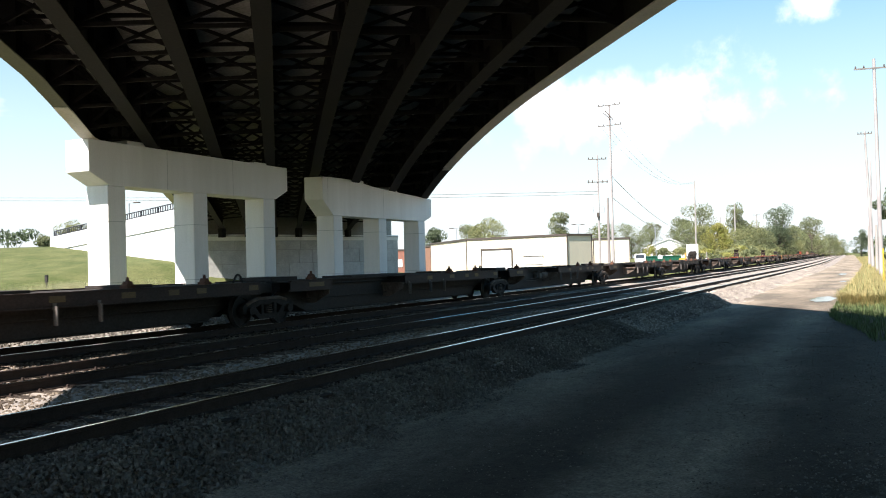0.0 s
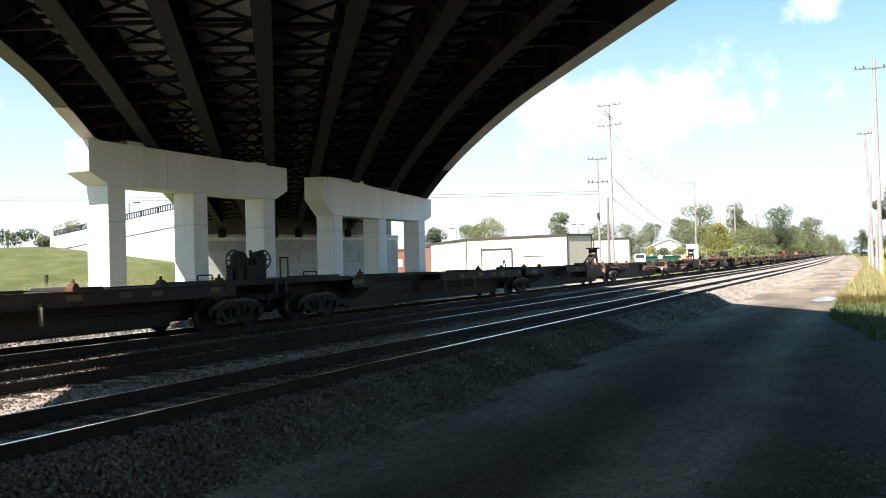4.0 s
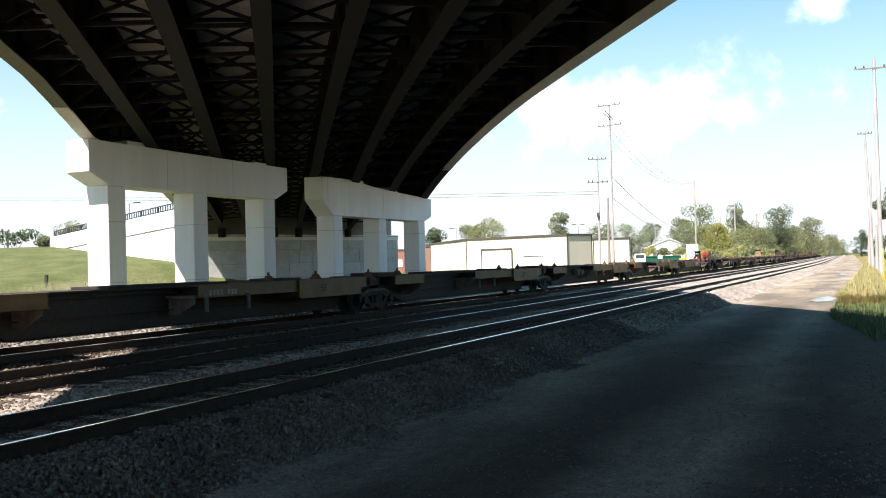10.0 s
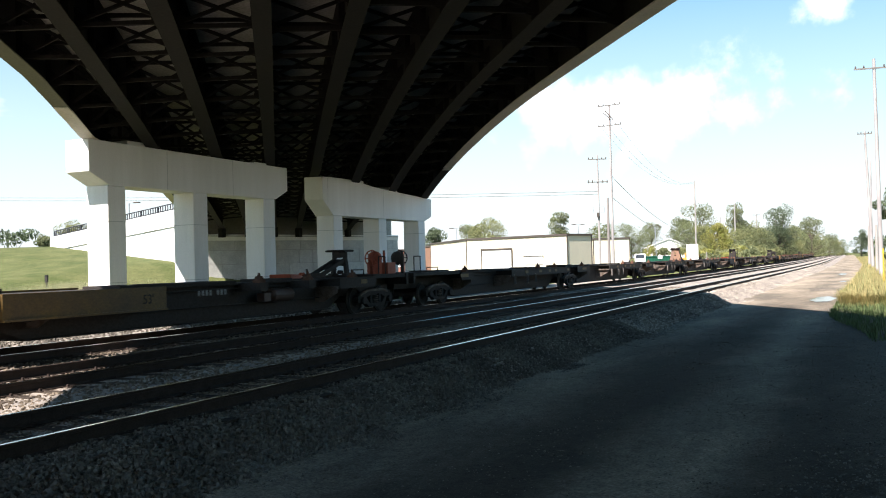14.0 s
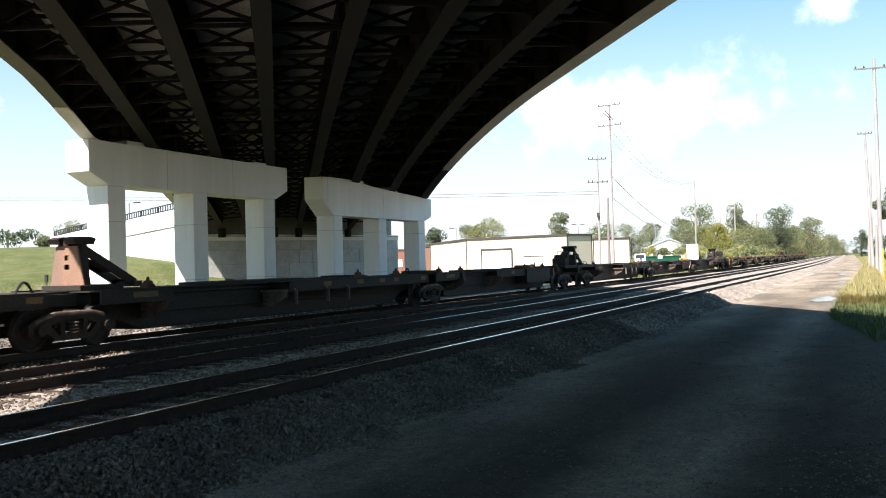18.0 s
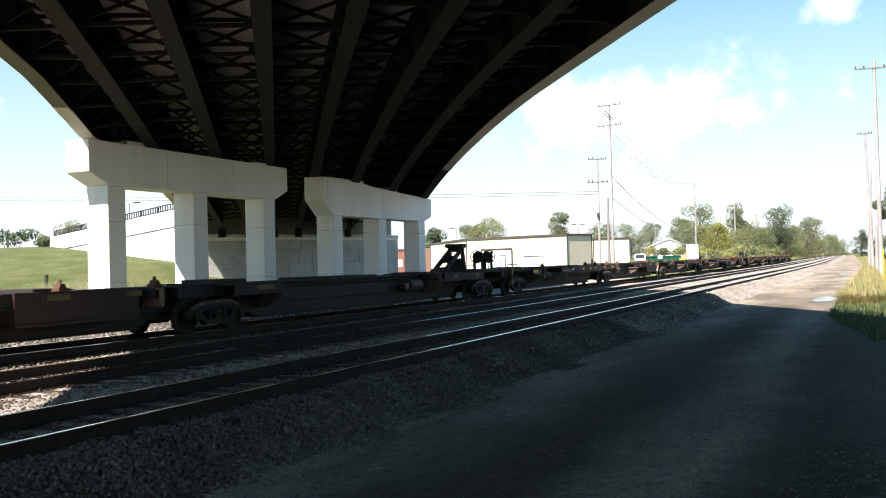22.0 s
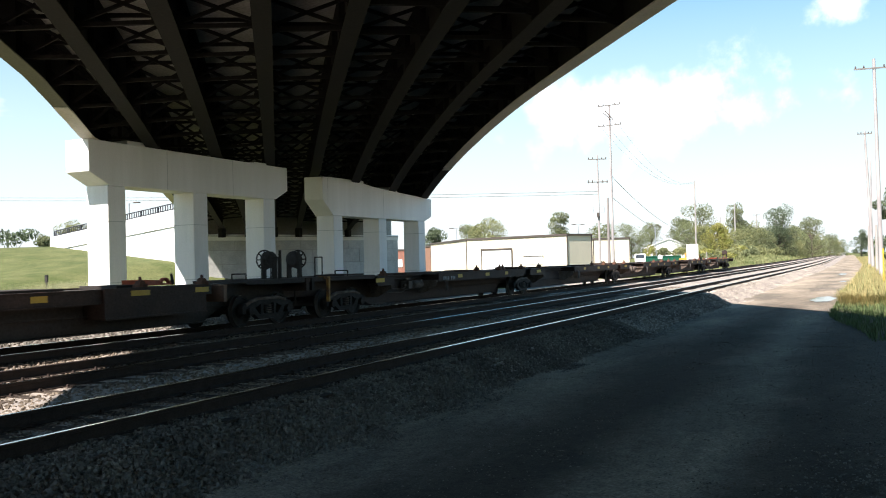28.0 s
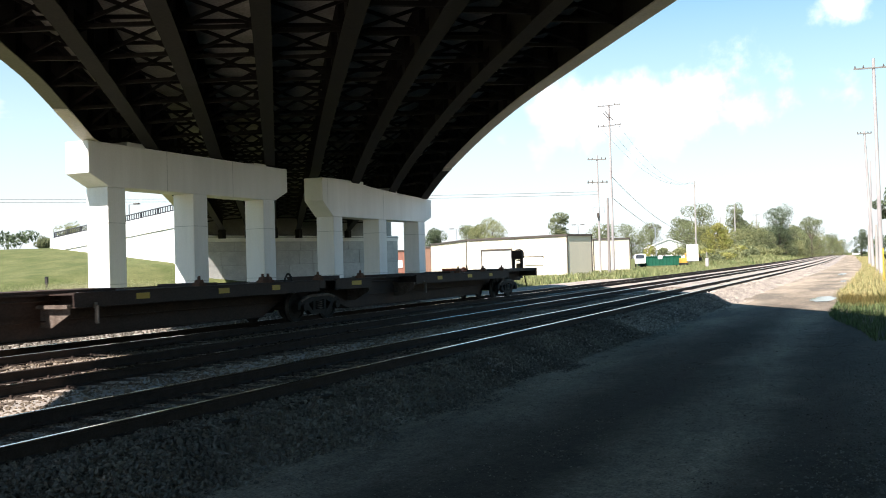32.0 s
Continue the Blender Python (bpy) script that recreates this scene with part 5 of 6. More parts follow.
TREES = [(152.4, 173, 6.4, 4.6, 'd'), (134, 145, 4.6, 4.4, 'd'), (140.7, 150, 9.3, 2.4, 'g'), (128, 152, 4.4, 4.4, 'd'), (173.1, 175.4, 14.2, 4.6, 'l'), (190.7, 87.8, 9.4, 2.6, 'd'), (214, 84.5, 12.3, 5.4, 'l'), (222, 93, 11, 4.5, 'g'),
         (250, 77.7, 14.6, 3.6, 'g'), (274.3, 72.5, 12.0, 5, 'g'), (330, 70, 13.1, 5.5, 'g'), (304, 55, 14.2, 4.6, 'g'), (285.8, 46.8, 17.0, 5.6, 'g'), (226.7, 32.6, 9.2, 3.0, 'a'), (232, 36.5, 9.0, 3.0, 'l'), (311, 39.4, 18.1, 4.2, 'g'), (334, 36.5, 13.0, 4.6, 'l'),
         (348, 29.9, 18.0, 6.6, 'd'), (352, 31.5, 12.0, 6.0, 'd'), (382.8, 27.5, 12.7, 4.6, 'l'), (407, 22.9, 16.3, 5.6, 'g'), (430, 26, 12, 5, 'l'), (518, 21, 10.8, 5.5, 'g'), (480, 24, 11, 5, 'l'), (650.8, 19, 10.0, 6, 'g'), (560, 20, 9.5, 5, 'l'), (458, 5.6, 11.6, 3.8, 'd'), (416, -1.2, 7.6, 3.4, 'g'),
         (165.5, -3.6, 14.7, 3.0, 'd'), (260, 45, 11, 4.5, 'g'), (360, 44, 13, 6, 'g'), (300, 70, 12, 6, 'g'), (395, 40, 13, 6, 'l'),
         (290, 37, 9.5, 4.5, 'l'), (318, 37.5, 10, 4.5, 'g'), (335, 33, 9, 4, 'g'), (365, 33, 10, 4.5, 'l'), (378, 31, 11, 4.5, 'g'), (395, 30, 9.5, 4.5, 'l'), (420, 29, 12, 5, 'g'), (445, 28, 10, 5, 'l'), (500, 27, 10, 5, 'g')]
for i, (x, y, h, rad, kind) in enumerate(TREES):
    tree(x, y, h, rad * 1.25, kind, 100 + i)


def bush(x, y, h, rad, kind, seed):
    r = random.Random(seed)
    z = land(x, y) - 0.05
    ob = thing("bush", {"g": "green", "l": "light green", "a": "yellowing", "d": "dark green"}[kind] + " bush in the scrub beside the railway", "bush", (x, y, z), "lineside bushes")
    stems = Shape()
    blobs = []
    for i in range(6):
        a = r.uniform(0, 6.28)
        e = (rad * 0.55 * math.cos(a), rad * 0.55 * math.sin(a), h * r.uniform(0.35, 0.75))
        stems.tube((0.1 * math.cos(a), 0.1 * math.sin(a), 0), e, 0.04, 0.015, 5)
        blobs.append((e, (rad * 0.5, rad * 0.5, h * r.uniform(0.22, 0.36))))
    part("stems", stems, BARK, ob)
    v, f = leaf_cloud(r, blobs, 700, 0.22)
    me = bpy.data.meshes.new("foliage")
    me.from_pydata(v, [], f)
    me.materials.append(LEAVES[kind])
    part("foliage", me, None, ob)


rng = random.Random(9)
for i in range(96):
    x = 208 + 330 * (i / 96) + rng.uniform(-3, 3)
    deep = rng.random()
    y = 26.5 + bend(x) + 9 * deep * (1 - 0.5 * i / 96)
    bush(x, y, rng.uniform(1.2, 2.6) + 3.4 * deep, rng.uniform(1.6, 3.8), rng.choice("gglla" if 200 < x < 250 else "ggll"), 300 + i)
for k, (x, y, h) in enumerate(((238, 47.5, 3.0), (242, 44.5, 2.8), (239, 51.0, 3.4))):
    bush(x, y, h, 2.0, "gla"[k], 420 + k)
for i in range(12):
    bush(95 + 4.5 * i, 118 + rng.uniform(-6, 22) + i * 1.2, rng.uniform(2.2, 3.8), rng.uniform(2.5, 4), "d", 500 + i)

# ---- sheds and yard ----
SIDING = material("cream metal siding", (0.62, 0.55, 0.425), 0.6, vary=0.06, scale=0.7, fine=8, streak=True)
TRIM = material("dark roof trim", (0.075, 0.06, 0.05), 0.7, vary=0.2)
ROOF = material("grey metal roof", (0.30, 0.30, 0.30), 0.6, vary=0.15)
WHITE = material("white paint", (0.75, 0.75, 0.73), 0.6, vary=0.08)
GLASS = material("dark window glass", (0.03, 0.035, 0.04), 0.08, vary=0.05, spec=0.6)
BROWN = material("brown wood siding", (0.22, 0.12, 0.08), 0.8, vary=0.2, streak=True)


def shed(name, label, foot, z0, z1, siding, category="building"):
    """A metal shed on a footprint, with ribbed walls, a trim band and a flat roof."""
    ob = thing(name, label, category)
    c = Vector((sum(p[0] for p in foot) / len(foot), sum(p[1] for p in foot) / len(foot), 0))
    for i, p in enumerate(foot):
        q = foot[(i + 1) % len(foot)]
        p, q = Vector((*p, 0)), Vector((*q, 0))
        d = (q - p).normalized()
        n = Vector((d.y, -d.x, 0))
        n = n if n.dot((p + q) / 2 - c) > 0 else -n
        w = slab(p, q, n, -0.2, 0.0, z0, z1)
        wl_ob = part("wall", w, siding, ob)
        k = int((q - p).length / 0.9) if (q - p).length > 6 else 0
        for j in range(k):
            u = p + d * ((j + 0.5) * (q - p).length / k)
            part("rib", slab(u - d * 0.05, u + d * 0.05, n, 0.0, 0.045, z0, z1 - 0.05), siding, wl_ob)
        part("trim", slab(p - d * 0.1, q + d * 0.1, n, -0.1, 0.12, z1 - 0.02, z1 + 0.22), TRIM, ob)
        part("corner_trim", slab(p - d * 0.07, p + d * 0.07, n, -0.03, 0.06, z0, z1 - 0.02), TRIM if siding is SIDING else siding, ob)
    part("roof", Shape().prism([(x, y, z1 + 0.05) for x, y in foot], (0, 0, 0), (0, 0, 0.12)), ROOF, ob)
    return ob


FA, FB, FC = (111.0, 33.6), (117.9, 49.6), (137.8, 64.1)
main = shed("metal_shed", "cream ribbed metal workshop with a dark roof trim", [FA, FB, FC, (150, 52), (115.2, 31.8)], -0.6, 4.42, SIDING)
fd = (Vector((*FB, 0)) - Vector((*FA, 0))).normalized()
fn = Vector((-fd.y, fd.x, 0))
fn = fn if fn.x < 0 else -fn
at = lambda y: Vector((*FA, 0)) + fd * ((y - FA[1]) / fd.y)
door = part("roller_door", slab(at(46.87), at(42.08), fn, 0.05, 0.09, -0.5, 2.95), WHITE, main, "pale roller door")
part("door_frame", slab(at(47.05), at(41.9), fn, 0.05, 0.14, 2.95, 3.18), TRIM, door)
for y in (46.98, 42.0):
    part("door_frame", slab(at(y), at(y - 0.14), fn, 0.05, 0.14, -0.5, 2.95), TRIM, door)
for z in (0.2, 0.9, 1.6, 2.3):
    part("slat_joint", slab(at(46.8), at(42.15), fn, 0.09, 0.095, z, z + 0.03), ROOF, door)
win = part("window", slab(at(40.0), at(37.2), fn, 0.05, 0.10, 1.05, 2.0), WHITE, main, "white boarded window")
part("window_frame", slab(at(40.1), at(37.1), fn, 0.05, 0.13, 2.0, 2.1), TRIM, win)
second = shed("metal_shed", "smaller cream metal shed behind the workshop", [(149.3, 40.9), (151.7, 35.7), (165, 42), (162, 47)], -0.6, 4.6, SIDING)
shed("brown_shed", "brown wooden shed beside the bridge", [(148.95, 72.0), (149.58, 69.2), (156, 70), (156, 74)], -0.6, 4.3, BROWN)


def house(x, y, rz):
    ob = thing("house", "small white gabled house among the trees", "house", (x, y, land(x, y)))
    ob.rotation_euler.z = rz
    part("wall", Shape().prism([(-6.6, 0, 0), (6.6, 0, 0), (6.6, 0, 3.1), (0, 0, 5.5), (-6.6, 0, 3.1)], (0, -4.5, 0), (0, 4.5, 0)), WHITE, ob)
    for sg in (-1, 1):
        part("roof", Shape().prism([(7.1 * sg, 0, 2.88), (0, 0, 5.52), (0, 0, 5.74), (7.1 * sg, 0, 3.1)], (0, -4.9, 0), (0, 4.9, 0)), WHITE, ob)
    for u in (-1.8, 1.5):
        w = part("window", Shape().box(u - 0.5, u + 0.5, -4.56, -4.5, 1.4, 2.3), GLASS, ob)
        part("window_frame", Shape().box(u - 0.6, u + 0.6, -4.58, -4.5, 2.3, 2.4), WHITE, w)


house(288, 56, radians(-78))
BRICKRED = material("red-brown brick", (0.27, 0.12, 0.085), 0.85, vary=0.2, scale=2, fine=12)
annex = shed("brick_building", "low red-brown brick building with white trim beyond the bridge", [(158.0, 85.5), (162.0, 76.5), (171, 80.5), (167, 89.5)], -0.6, 4.0, BRICKRED)
for u in (0.24, 0.5, 0.76):
    q = Vector((158.0, 85.5, 0)).lerp(Vector((162.0, 76.5, 0)), u)
    d = Vector((4.0, -9.0, 0)).normalized()
    part("window", slab(q - d * 0.6, q + d * 0.6, Vector((-d.y, d.x, 0)) if -d.y < 0 else Vector((d.y, -d.x, 0)), 0.05, 0.10, 0.9, 2.3), WHITE, annex)

GREEN = material("green container paint", (0.012, 0.095, 0.055), 0.55, vary=0.15, scale=2)
bin_ob = thing("roll_off_container", "green steel roll-off waste container in the yard", "container", (190.8, 39.1, land(190.8, 39.1) + 0.02))
bin_ob.rotation_euler.z = math.atan2(35.36 - 42.8, 192.48 - 189.13)
part("body", Shape().hexa([(-4.0, -1.2, 0.15), (4.0, -1.2, 0.15), (4.0, 1.2, 0.15), (-4.0, 1.2, 0.15), (-4.1, -1.25, 1.95), (4.1, -1.25, 1.95), (4.1, 1.25, 1.95), (-4.1, 1.25, 1.95)]), GREEN, bin_ob)
for i in range(12):
    u = -3.8 + 7.6 * i / 11
    part("rib", Shape().box(u - 0.06, u + 0.06, -1.36, -1.2, 0.15, 1.9), GREEN, bin_ob)
part("rim", Shape().box(-4.15, 4.15, -1.38, -1.18, 1.88, 2.02), GREEN, bin_ob)
part("notice", Shape().box(-0.5, 0.4, -1.40, -1.37, 1.45, 2.1), WHITE, bin_ob, "white notice plate")
for u in (-3.4, 3.4):
    part("roller", Shape().tube((u, -1.1, 0.1), (u, 1.1, 0.1), 0.1, n=10), TRIM, bin_ob)


def lorry(x, y, rz):
    ob = thing("flatbed_truck", "white-cab flatbed truck parked in the yard", "truck", (x, y, land(x, y) + 0.02))
    ob.rotation_euler.z = rz
    part("cab", Shape().prism([(0.3, 0, 0.7), (2.2, 0, 0.7), (2.2, 0, 1.45), (1.6, 0, 2.5), (0.3, 0, 2.5)], (0, -1.0, 0), (0, 1.0, 0)), WHITE, ob, bevel=0.06)
    part("window", Shape().prism([(0.55, 0, 1.6), (1.9, 0, 1.6), (1.55, 0, 2.3), (0.55, 0, 2.3)], (0, -1.02, 0), (0, -0.99, 0)), GLASS, ob)
    part("windscreen", Shape().hexa([(2.13, -0.85, 1.6), (2.15, -0.85, 1.6), (2.15, 0.85, 1.6), (2.13, 0.85, 1.6), (1.70, -0.78, 2.38), (1.72, -0.78, 2.38), (1.72, 0.78, 2.38), (1.70, 0.78, 2.38)]), GLASS, ob)
    part("bed", Shape().box(-3.4, 0.2, -1.1, 1.1, 0.75, 0.95).box(-3.4, -3.3, -1.1, 1.1, 0.95, 2.0), TRIM, ob)
    part("load", Shape().box(-3.0, -0.4, -0.9, 0.9, 0.95, 1.7), BROWN, ob, "brown load of scrap", bevel=0.1)
    for u in (-2.4, 1.4):
        for sy in (-1.0, 0.8):
            part("wheel", Shape().tube((u, sy, 0.4), (u, sy + 0.2, 0.4), 0.4, n=14), LETTER, ob)


lorry(185.5, 41.6, radians(-168))

DIGYEL = material("orange-yellow machine paint", (0.62, 0.30, 0.05), 0.5, vary=0.15)
dig = thing("excavator", "small yellow excavator behind the container", "excavator", (190.6, 33.8, land(190.6, 33.8)))
dig.rotation_euler.z = radians(-70)
for sy in (-0.8, 0.8):
    part("track", Shape().prism([(-1.2, 0, 0.1), (-1.0, 0, 0), (1.0, 0, 0), (1.2, 0, 0.1), (1.2, 0, 0.45), (1.0, 0, 0.55), (-1.0, 0, 0.55), (-1.2, 0, 0.45)], (0, sy - 0.2, 0), (0, sy + 0.2, 0)), LETTER, dig)
part("body", Shape().box(-1.2, 0.7, -0.8, 0.8, 0.6, 1.5), DIGYEL, dig, bevel=0.06)
part("cab", Shape().box(-0.2, 0.8, -0.75, 0.1, 1.5, 2.5), DIGYEL, dig, bevel=0.06)
part("window", Shape().box(-0.1, 0.7, -0.78, -0.74, 1.7, 2.35), GLASS, dig)
part("boom", Shape().bar((0.7, 0.2, 1.2), (2.0, 0.2, 2.9), 0.22, 0.3).bar((2.0, 0.2, 2.9), (2.8, 0.2, 1.6), 0.2, 0.25), DIGYEL, dig)
part("bucket", Shape().prism([(2.6, 0, 1.5), (3.0, 0, 1.7), (3.1, 0, 1.0), (2.6, 0, 0.8)], (0, -0.1, 0), (0, 0.5, 0)), TRIM, dig)

box_ob = thing("storage_trailer", "tall white box trailer standing end-on", "trailer", (189.4, 32.3, land(189.4, 32.3)))
box_ob.rotation_euler.z = radians(-80)
part("body", Shape().box(-1.1, 1.1, 0, 6.0, 0.9, 4.1), WHITE, box_ob, bevel=0.03)
for u in (-0.75, 0.75):
    part("wheel", Shape().tube((u - 0.15, 0.9, 0.48), (u + 0.15, 0.9, 0.48), 0.48, n=14), LETTER, box_ob)
part("chassis", Shape().box(-0.9, 0.9, 0.1, 5.9, 0.7, 0.9).box(-1.0, 1.0, 0.0, 0.1, 0.35, 0.5).box(-0.7, -0.6, 0.02, 0.1, 0.5, 0.75).box(0.6, 0.7, 0.02, 0.1, 0.5, 0.75).box(-0.6, -0.4, 4.6, 4.8, 0.0, 0.75).box(0.4, 0.6, 4.6, 4.8, 0.0, 0.75), TRIM, box_ob)

# ---- poles, lamps, wires ----
WOOD = material("weathered grey pole wood", (0.36, 0.325, 0.30), 0.85, vary=0.2, scale=1.5, fine=20, streak=True, second=(0.26, 0.228, 0.205))
PALEWOOD = material("sun-bleached pole wood", (0.37, 0.345, 0.33), 0.85, vary=0.2, scale=1.5, fine=20, streak=True, second=(0.24, 0.205, 0.20))
ARM = material("grey crossarm wood", (0.17, 0.15, 0.135), 0.85, vary=0.2)
METAL = material("galvanised steel", (0.35, 0.36, 0.37), 0.5, 0.6, vary=0.15)


def pole(x, y, top, arms=(), r=0.16, lean=0.0, mat=None, label="weathered wooden utility pole with crossarms", turn=24.0, thick=0.085, tilt=0.0):
    z = land(x, y) - 0.05
    ob = thing("utility_pole", label, "utility pole", (x, y, z), "utility poles")
    mat = mat or WOOD
    h = top - z
    part("shaft", Shape().tube((0, 0, 0), (0, lean, h), r, r * 0.62, 12), mat, ob)
    q = Matrix.Rotation(radians(turn), 4, "Z")
    for dz, half in arms:
        c = Vector((0, lean, h - dz))
        arm = part("crossarm", Shape().bar(c + q @ Vector((0, -half, tilt * half)) + Vector((-0.1, 0, 0)), c + q @ Vector((0, half, -tilt * half)) + Vector((-0.1, 0, 0)), thick, thick * 1.3), ARM, ob)
        for k in (-0.92, -0.5, 0.5, 0.92):
            p = c + q @ Vector((0, half * k, -tilt * half * k)) + Vector((-0.1, 0, 0.05))
            part("insulator", Shape().lathe(p, (0, 0, 1), [(-0.18 if top < 15 and dz > 3 else 0, 0.05), (0.05, 0.07), (0.12, 0.05), (0.2, 0.03)], 8), TRIM, arm)
    return ob


p1 = pole(115.35, 30.81, 14.25, ((0.5, 1.15), (3.3, 1.25)), 0.15, mat=PALEWOOD)
part("transformer", Shape().tube((-0.25, 0.0, 6.9), (-0.25, 0.0, 7.5), 0.16, n=14), TRIM, p1, "small dark pole transformer")
part("cutout_bracket", Shape().bar((0, -0.7, 8.2), (0, 0.7, 8.2), 0.05).bar((0, -0.7, 8.2), (0, -0.7, 7.5), 0.05).bar((0, 0.7, 8.2), (0, 0.7, 7.5), 0.05).bar((0, -0.7, 7.5), (0, -0.2, 7.5), 0.05), METAL, p1)
p2 = pole(123.8, 31.28, 21.7, ((0.1, 1.5), (2.75, 1.55)), 0.19, mat=PALEWOOD, label="tall pale transmission pole with two crossarms", tilt=0.1)
part("switch", Shape().bar((-0.2, -0.5, 20.0), (-0.2, 0.5, 21.2), 0.1).bar((-0.2, -0.2, 20.0), (-0.2, 0.8, 21.0), 0.1), TRIM, p2)
STUB = material("brown stub pole wood", (0.23, 0.20, 0.185), 0.85, vary=0.2, scale=1.5, fine=20, streak=True)
pole(115.9, 29.8, 9.0, (), 0.2, mat=STUB, label="bare wooden pole stub with no crossarm")
pole(208.9, 34.8, 17.6, (), 0.18, label="plain weathered utility pole with a dark cap")
pole(267.9, 38.0, 11.9, (), 0.2, mat=PALEWOOD, label="pale bare utility pole among the trees")
pole(300.5, 38.4, 16.9, (), 0.24, mat=PALEWOOD, label="pale bare utility pole among the trees")
pole(345.0, 37.0, 15.7, ((0.6, 1.2),), 0.2)
pole(448.8, 25.8, 16.5, ((0.6, 1.4),), 0.24)
pole(82.1, -0.40, 16.6, ((0.75, 1.45),), 0.18, lean=0.1, mat=PALEWOOD, label="tall pale utility pole in the golden grass", turn=8)
pole(125.0, 0.28, 15.9, ((0.3, 0.8),), 0.2, lean=0.5, mat=PALEWOOD, label="leaning pale utility pole beside the road", turn=8)
pole(160.0, 0.45, 15.4, (), 0.14, lean=-0.15, mat=PALEWOOD, label="thin bare pole behind the leaning pole")
pole(150.0, 0.8, 5.3, (), 0.2, label="short weathered stub pole beside the road")
pole(100.0, -0.12, 4.1, (), 0.17, label="short weathered stub pole tied to its neighbour")


def wire(points, sag, r=0.02, label="dark overhead wire between the poles"):
    s = Shape()
    for a, b in zip(points, points[1:]):
        a, b = Vector(a), Vector(b)
        n = 16
        pts = [a.lerp(b, i / n) - Vector((0, 0, sag * 4 * (i / n) * (1 - i / n))) for i in range(n + 1)]
        o, m = len(s.v), 5
        side = (b - a).cross(Vector((0, 0, 1))).normalized()
        for p in pts:
            for k in range(m):
                w = 2 * math.pi * k / m
                s.v.append(tuple(p + side * r * math.cos(w) + Vector((0, 0, r * math.sin(w)))))
        for i in range(n):
            for k in range(m):
                s.f.append((o + i * m + k, o + i * m + (k + 1) % m, o + i * m + m + (k + 1) % m, o + i * m + m + k))
                s.k.append(0)
    return tagged(part("wire", s, TRIM), label, "wire", group="overhead wires")


for k in (-1.5, 0.3, 1.5):
    wire([(123.8 + 0.4 * k, 31.3 + 0.9 * k, 18.9), (208.9, 34.8 + 0.4 * k, 17.4)], 3.0, 0.012)
wire([(123.8, 31.3, 12.4), (208.9, 34.8, 6.2)], 1.8, 0.028, "thick black cable between the poles")
wire([(123.8, 31.3, 9.6), (208.9, 34.8, 3.6)], 1.2, 0.028, "thick black cable between the poles")
for dz in (0.0, 0.35):
    wire([(115.3, 30.8, 9.8 - dz), (60, 150, 13 - dz)], 0.8, 0.02)
wire([(140, 171, 22), (20, 121, 19)], 1.5, 0.03)
wire([(140, 171, 21), (20, 121, 18)], 1.5, 0.03)
pole(140, 171, 22.3, ((0.4, 1.2),), 0.2)
pole(20, 121, 19.3, ((0.4, 1.2),), 0.2)
pole(60, 150, 13.3, ((0.4, 1.2),), 0.2)


def lamp_post(x, y, top, twin=True):
    z = land(x, y)
    ob = thing("street_lamp", "thin grey street lamp with flat heads", "street lamp", (x, y, z), "street lamps")
    part("pole", Shape().tube((0, 0, 0), (0, 0, top - z), 0.11, 0.07, 8), METAL, ob)
    for sg in ((-1, 1) if twin else (1,)):
        head = part("arm", Shape().bar((0, 0, top - z), (0.4 * sg, -0.9 * sg, top - z + 0.1), 0.08), METAL, ob)
        part("lamp_head", Shape().box(0.4 * sg - 0.2, 0.4 * sg + 0.2, -0.9 * sg - 0.45, -0.9 * sg + 0.45, top - z, top - z + 0.16), TRIM, head)


lamp_post(97.35, 88.45, 10.3, False)
lamp_post(174.4, 75.4, 8.2)
lamp_post(213.3, 61.9, 9.4)
lamp_post(300.7, 62.6, 11.3)
lamp_post(215.4, 44.7, 8.2)

MARK = material("yellow marker plastic", (0.65, 0.42, 0.03), 0.5, vary=0.1)
for x, y, top in ((64.0, -0.42, 1.75),):
    ob = thing("marker_post", "yellow cable marker post in the grass", "marker post", (x, y, land(x, y)), "marker posts")
    part("post", Shape().tube((0, 0, 0), (0, 0, top - land(x, y) - 0.3), 0.035, n=8), MARK, ob)
    part("cap", Shape().tube((0, 0, top - land(x, y) - 0.3), (0, 0, top - land(x, y)), 0.045, 0.035, n=8), MARK, ob)
ob = thing("relay_post", "white lineside post with a small cabinet", "post", (153.6, 24.0, land(153.6, 24.0)))
part("post", Shape().tube((0, 0, 0), (0, 0, 2.6), 0.06, n=8), PALEWOOD, ob)
part("cabinet", Shape().box(-0.2, 0.2, -0.25, 0.25, 0.3, 1.6), PALEWOOD, ob, bevel=0.02)
ob = thing("whistle_post", "small dark marker on a post in the meadow", "post", (32.45, 34.4, land(32.45, 34.4) + 0.12))
part("post", Shape().tube((0, 0, 0), (0, 0, 1.5), 0.04, n=8), TRIM, ob)
part("marker", Shape().box(-0.03, 0.03, -0.085, 0.085, 1.25, 1.6), LETTER, ob)

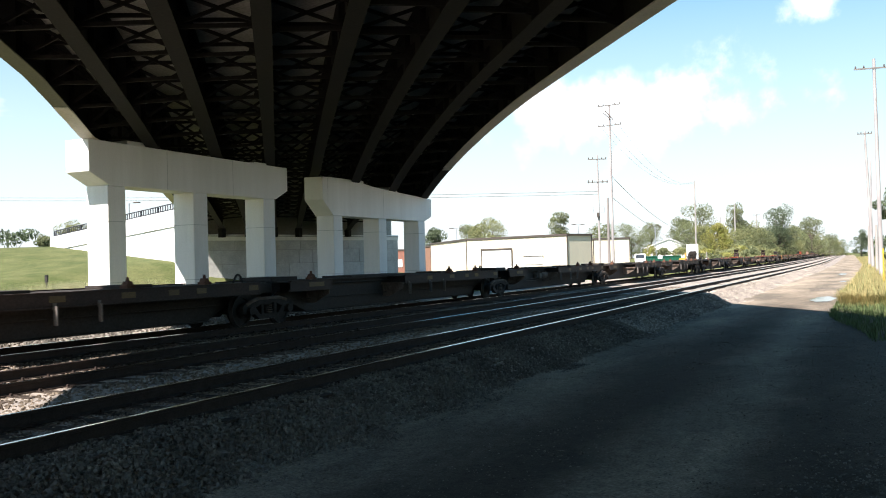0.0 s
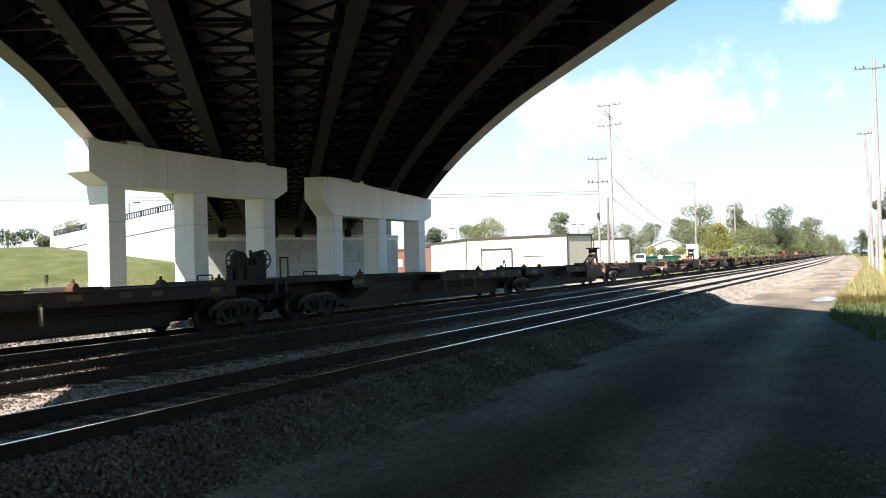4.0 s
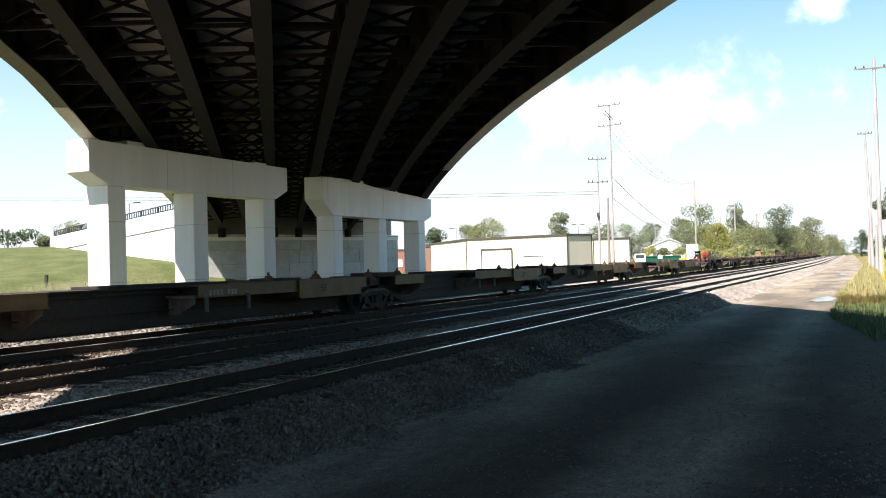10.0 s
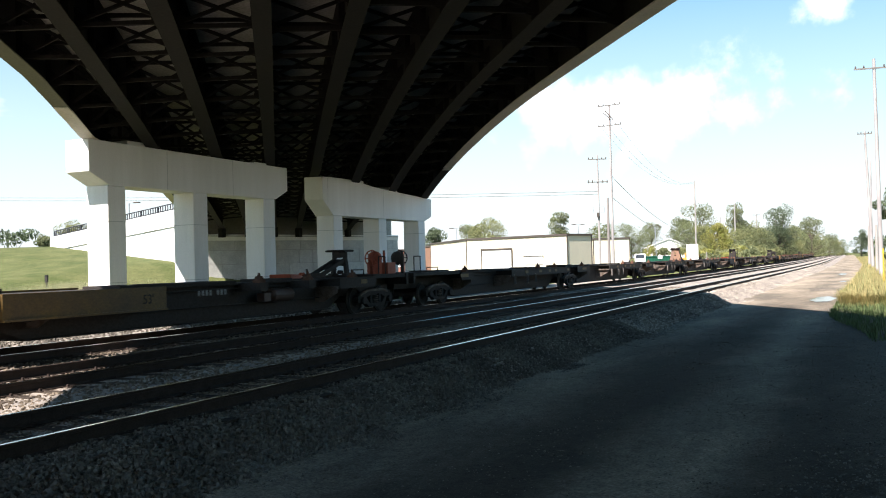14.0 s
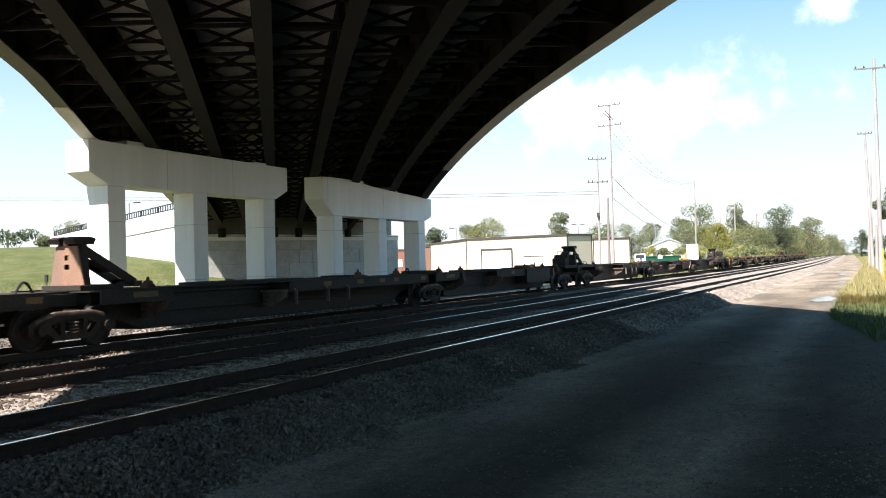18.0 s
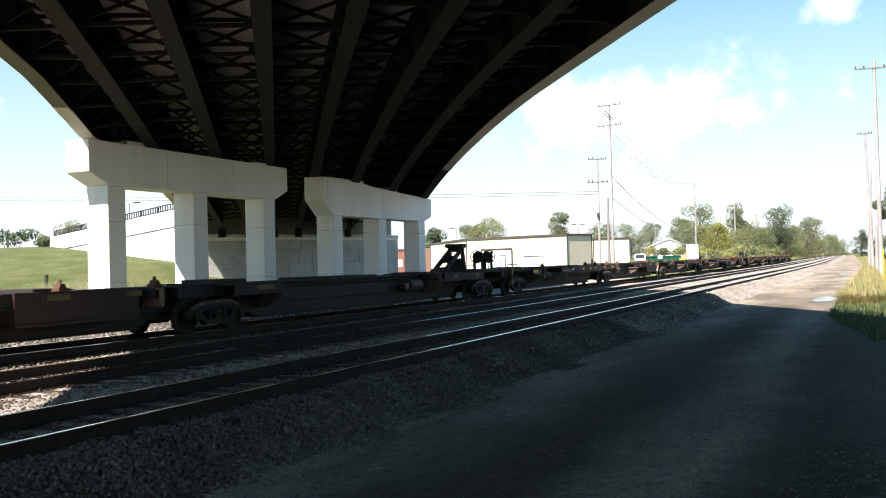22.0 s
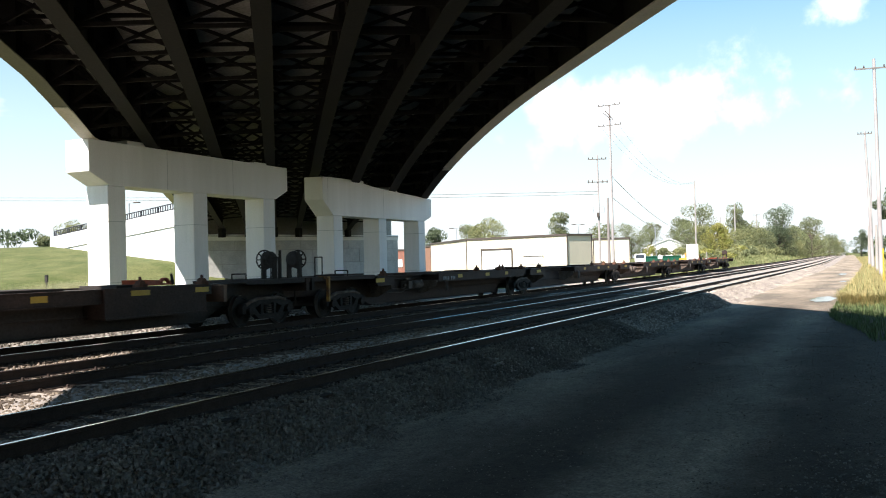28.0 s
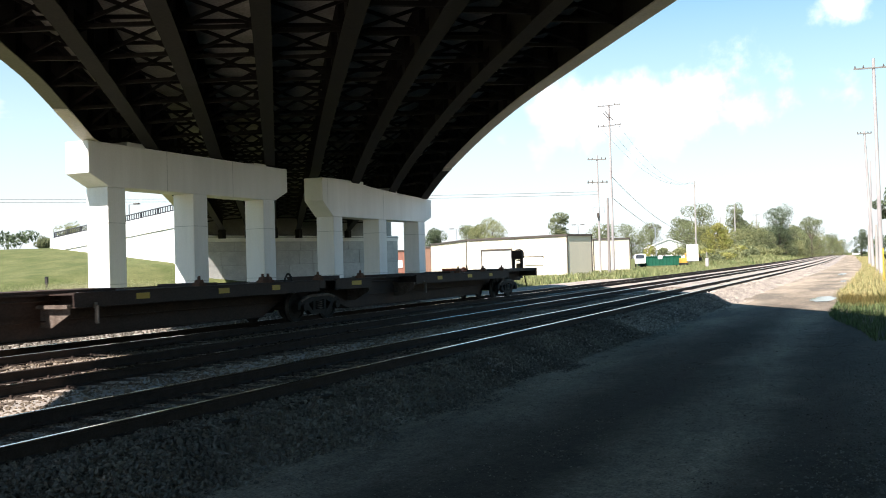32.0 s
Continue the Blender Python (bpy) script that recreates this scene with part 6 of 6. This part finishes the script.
# ---- a van on the distant road ----
van = thing("van", "small white van far off on the road", "van", (470, 22, 0))
part("body", Shape().prism([(-2.3, 0, 0.35), (2.3, 0, 0.35), (2.3, 0, 1.1), (1.5, 0, 2.0), (-2.3, 0, 2.0)], (0, -0.9, 0), (0, 0.9, 0)), WHITE, van, bevel=0.08)
part("window", Shape().prism([(0.2, 0, 1.2), (1.8, 0, 1.2), (1.4, 0, 1.8), (0.2, 0, 1.8)], (0, -0.92, 0), (0, -0.89, 0)), GLASS, van)
for u in (-1.4, 1.4):
    for sy in (-0.8, 0.65):
        part("wheel", Shape().tube((u, sy, 0.35), (u, sy + 0.15, 0.35), 0.35, n=12), LETTER, van)

# ---- drifting clouds: two far sheets of vapour, thin at their edges ----
def vapour(name, wide, high, scale, shift, soft):
    m = bpy.data.materials.new(name)
    m.use_nodes = True
    n, l = m.node_tree.nodes, m.node_tree.links
    n.clear()
    tc, mp, nz = n.new("ShaderNodeTexCoord"), n.new("ShaderNodeMapping"), n.new("ShaderNodeTexNoise")
    mp.inputs["Scale"].default_value, mp.inputs["Location"].default_value = (1 / high, 1 / wide, 1 / high), (0, 0, 0)
    l.new(tc.outputs["Object"], mp.inputs["Vector"])
    le = n.new("ShaderNodeVectorMath")
    le.operation = "LENGTH"
    l.new(mp.outputs[0], le.inputs[0])
    off = n.new("ShaderNodeVectorMath")
    off.operation = "ADD"
    off.inputs[1].default_value = shift
    l.new(tc.outputs["Object"], off.inputs[0])
    l.new(off.outputs[0], nz.inputs["Vector"])
    nz.inputs["Scale"].default_value, nz.inputs["Detail"].default_value, nz.inputs["Roughness"].default_value = scale, 8, 0.58
    sub = n.new("ShaderNodeMath")
    sub.operation, sub.inputs[1].default_value = "MULTIPLY_ADD", -0.36
    l.new(le.outputs["Value"], sub.inputs[0])
    l.new(nz.outputs["Fac"], sub.inputs[2])
    rg = n.new("ShaderNodeMapRange")
    rg.interpolation_type = "SMOOTHSTEP"
    rg.inputs[1].default_value, rg.inputs[2].default_value = 0.16, 0.16 + soft
    l.new(sub.outputs[0], rg.inputs[0])
    em, tr, mx, out = n.new("ShaderNodeEmission"), n.new("ShaderNodeBsdfTransparent"), n.new("ShaderNodeMixShader"), n.new("ShaderNodeOutputMaterial")
    em.inputs["Color"].default_value, em.inputs["Strength"].default_value = (0.96, 1.0, 1.0, 1), 0.49
    l.new(rg.outputs[0], mx.inputs[0])
    l.new(tr.outputs[0], mx.inputs[1])
    l.new(em.outputs[0], mx.inputs[2])
    l.new(mx.outputs[0], out.inputs["Surface"])
    return m


def cloud(x, y, z, wide, high, mat, label):
    ys, zs = [wide * 1.3 * (i / 12 - 0.5) * 2 for i in range(13)], [high * 1.3 * (i / 8 - 0.5) * 2 for i in range(9)]
    v = [(8 * noise.noise((a * 0.01, b * 0.01, 4)), a, b) for a in ys for b in zs]
    f = [(i * 9 + j, i * 9 + 9 + j, i * 9 + 10 + j, i * 9 + j + 1) for i in range(12) for j in range(8)]
    me = bpy.data.meshes.new("backdrop")
    me.from_pydata(v, [], f)
    me.materials.append(mat)
    return tagged(part("backdrop", me, None, at=(x, y, z)), label, "cloud", kind="structure")


SKIES = [(cloud(1927, 90, 470, 62, 46, vapour("thin cloud", 62, 46, 0.009, (30, 10, 90), 0.3), "small white summer cloud high over the line"), (1927, 92, 470), (1945, 37, 462)),
         (cloud(1780, 425, 268, 300, 110, vapour("bright cloud", 300, 110, 0.009, (0, 0, 60), 0.30), "broad bank of bright white cloud"), (1780, 425, 285), (1795, 398, 285))]


def motions():
    for car, t0 in MOVERS:
        rows = []
        for t in range(0, 33, 1):
            x = S_REF + SPEED * (t0 - t)
            y = TRACKS["far"][0] + bend(x)
            rows.append((t, pose(x, y, 0, 0, 0, math.degrees(math.atan2(bend(x + 70) - bend(x), 70)))))
        walk(car, rows)
    walk(van, [(0, pose(640, 78.5, land(640, 78.5) + 0.05, 0, 0, -80)), (32.0, pose(652, 10.8, land(652, 10.8) + 0.05, 0, 0, -80))])
    for ob, a, b in SKIES:
        walk(ob, [(0, pose(*a)), (32.0, pose(*b))])


motions()
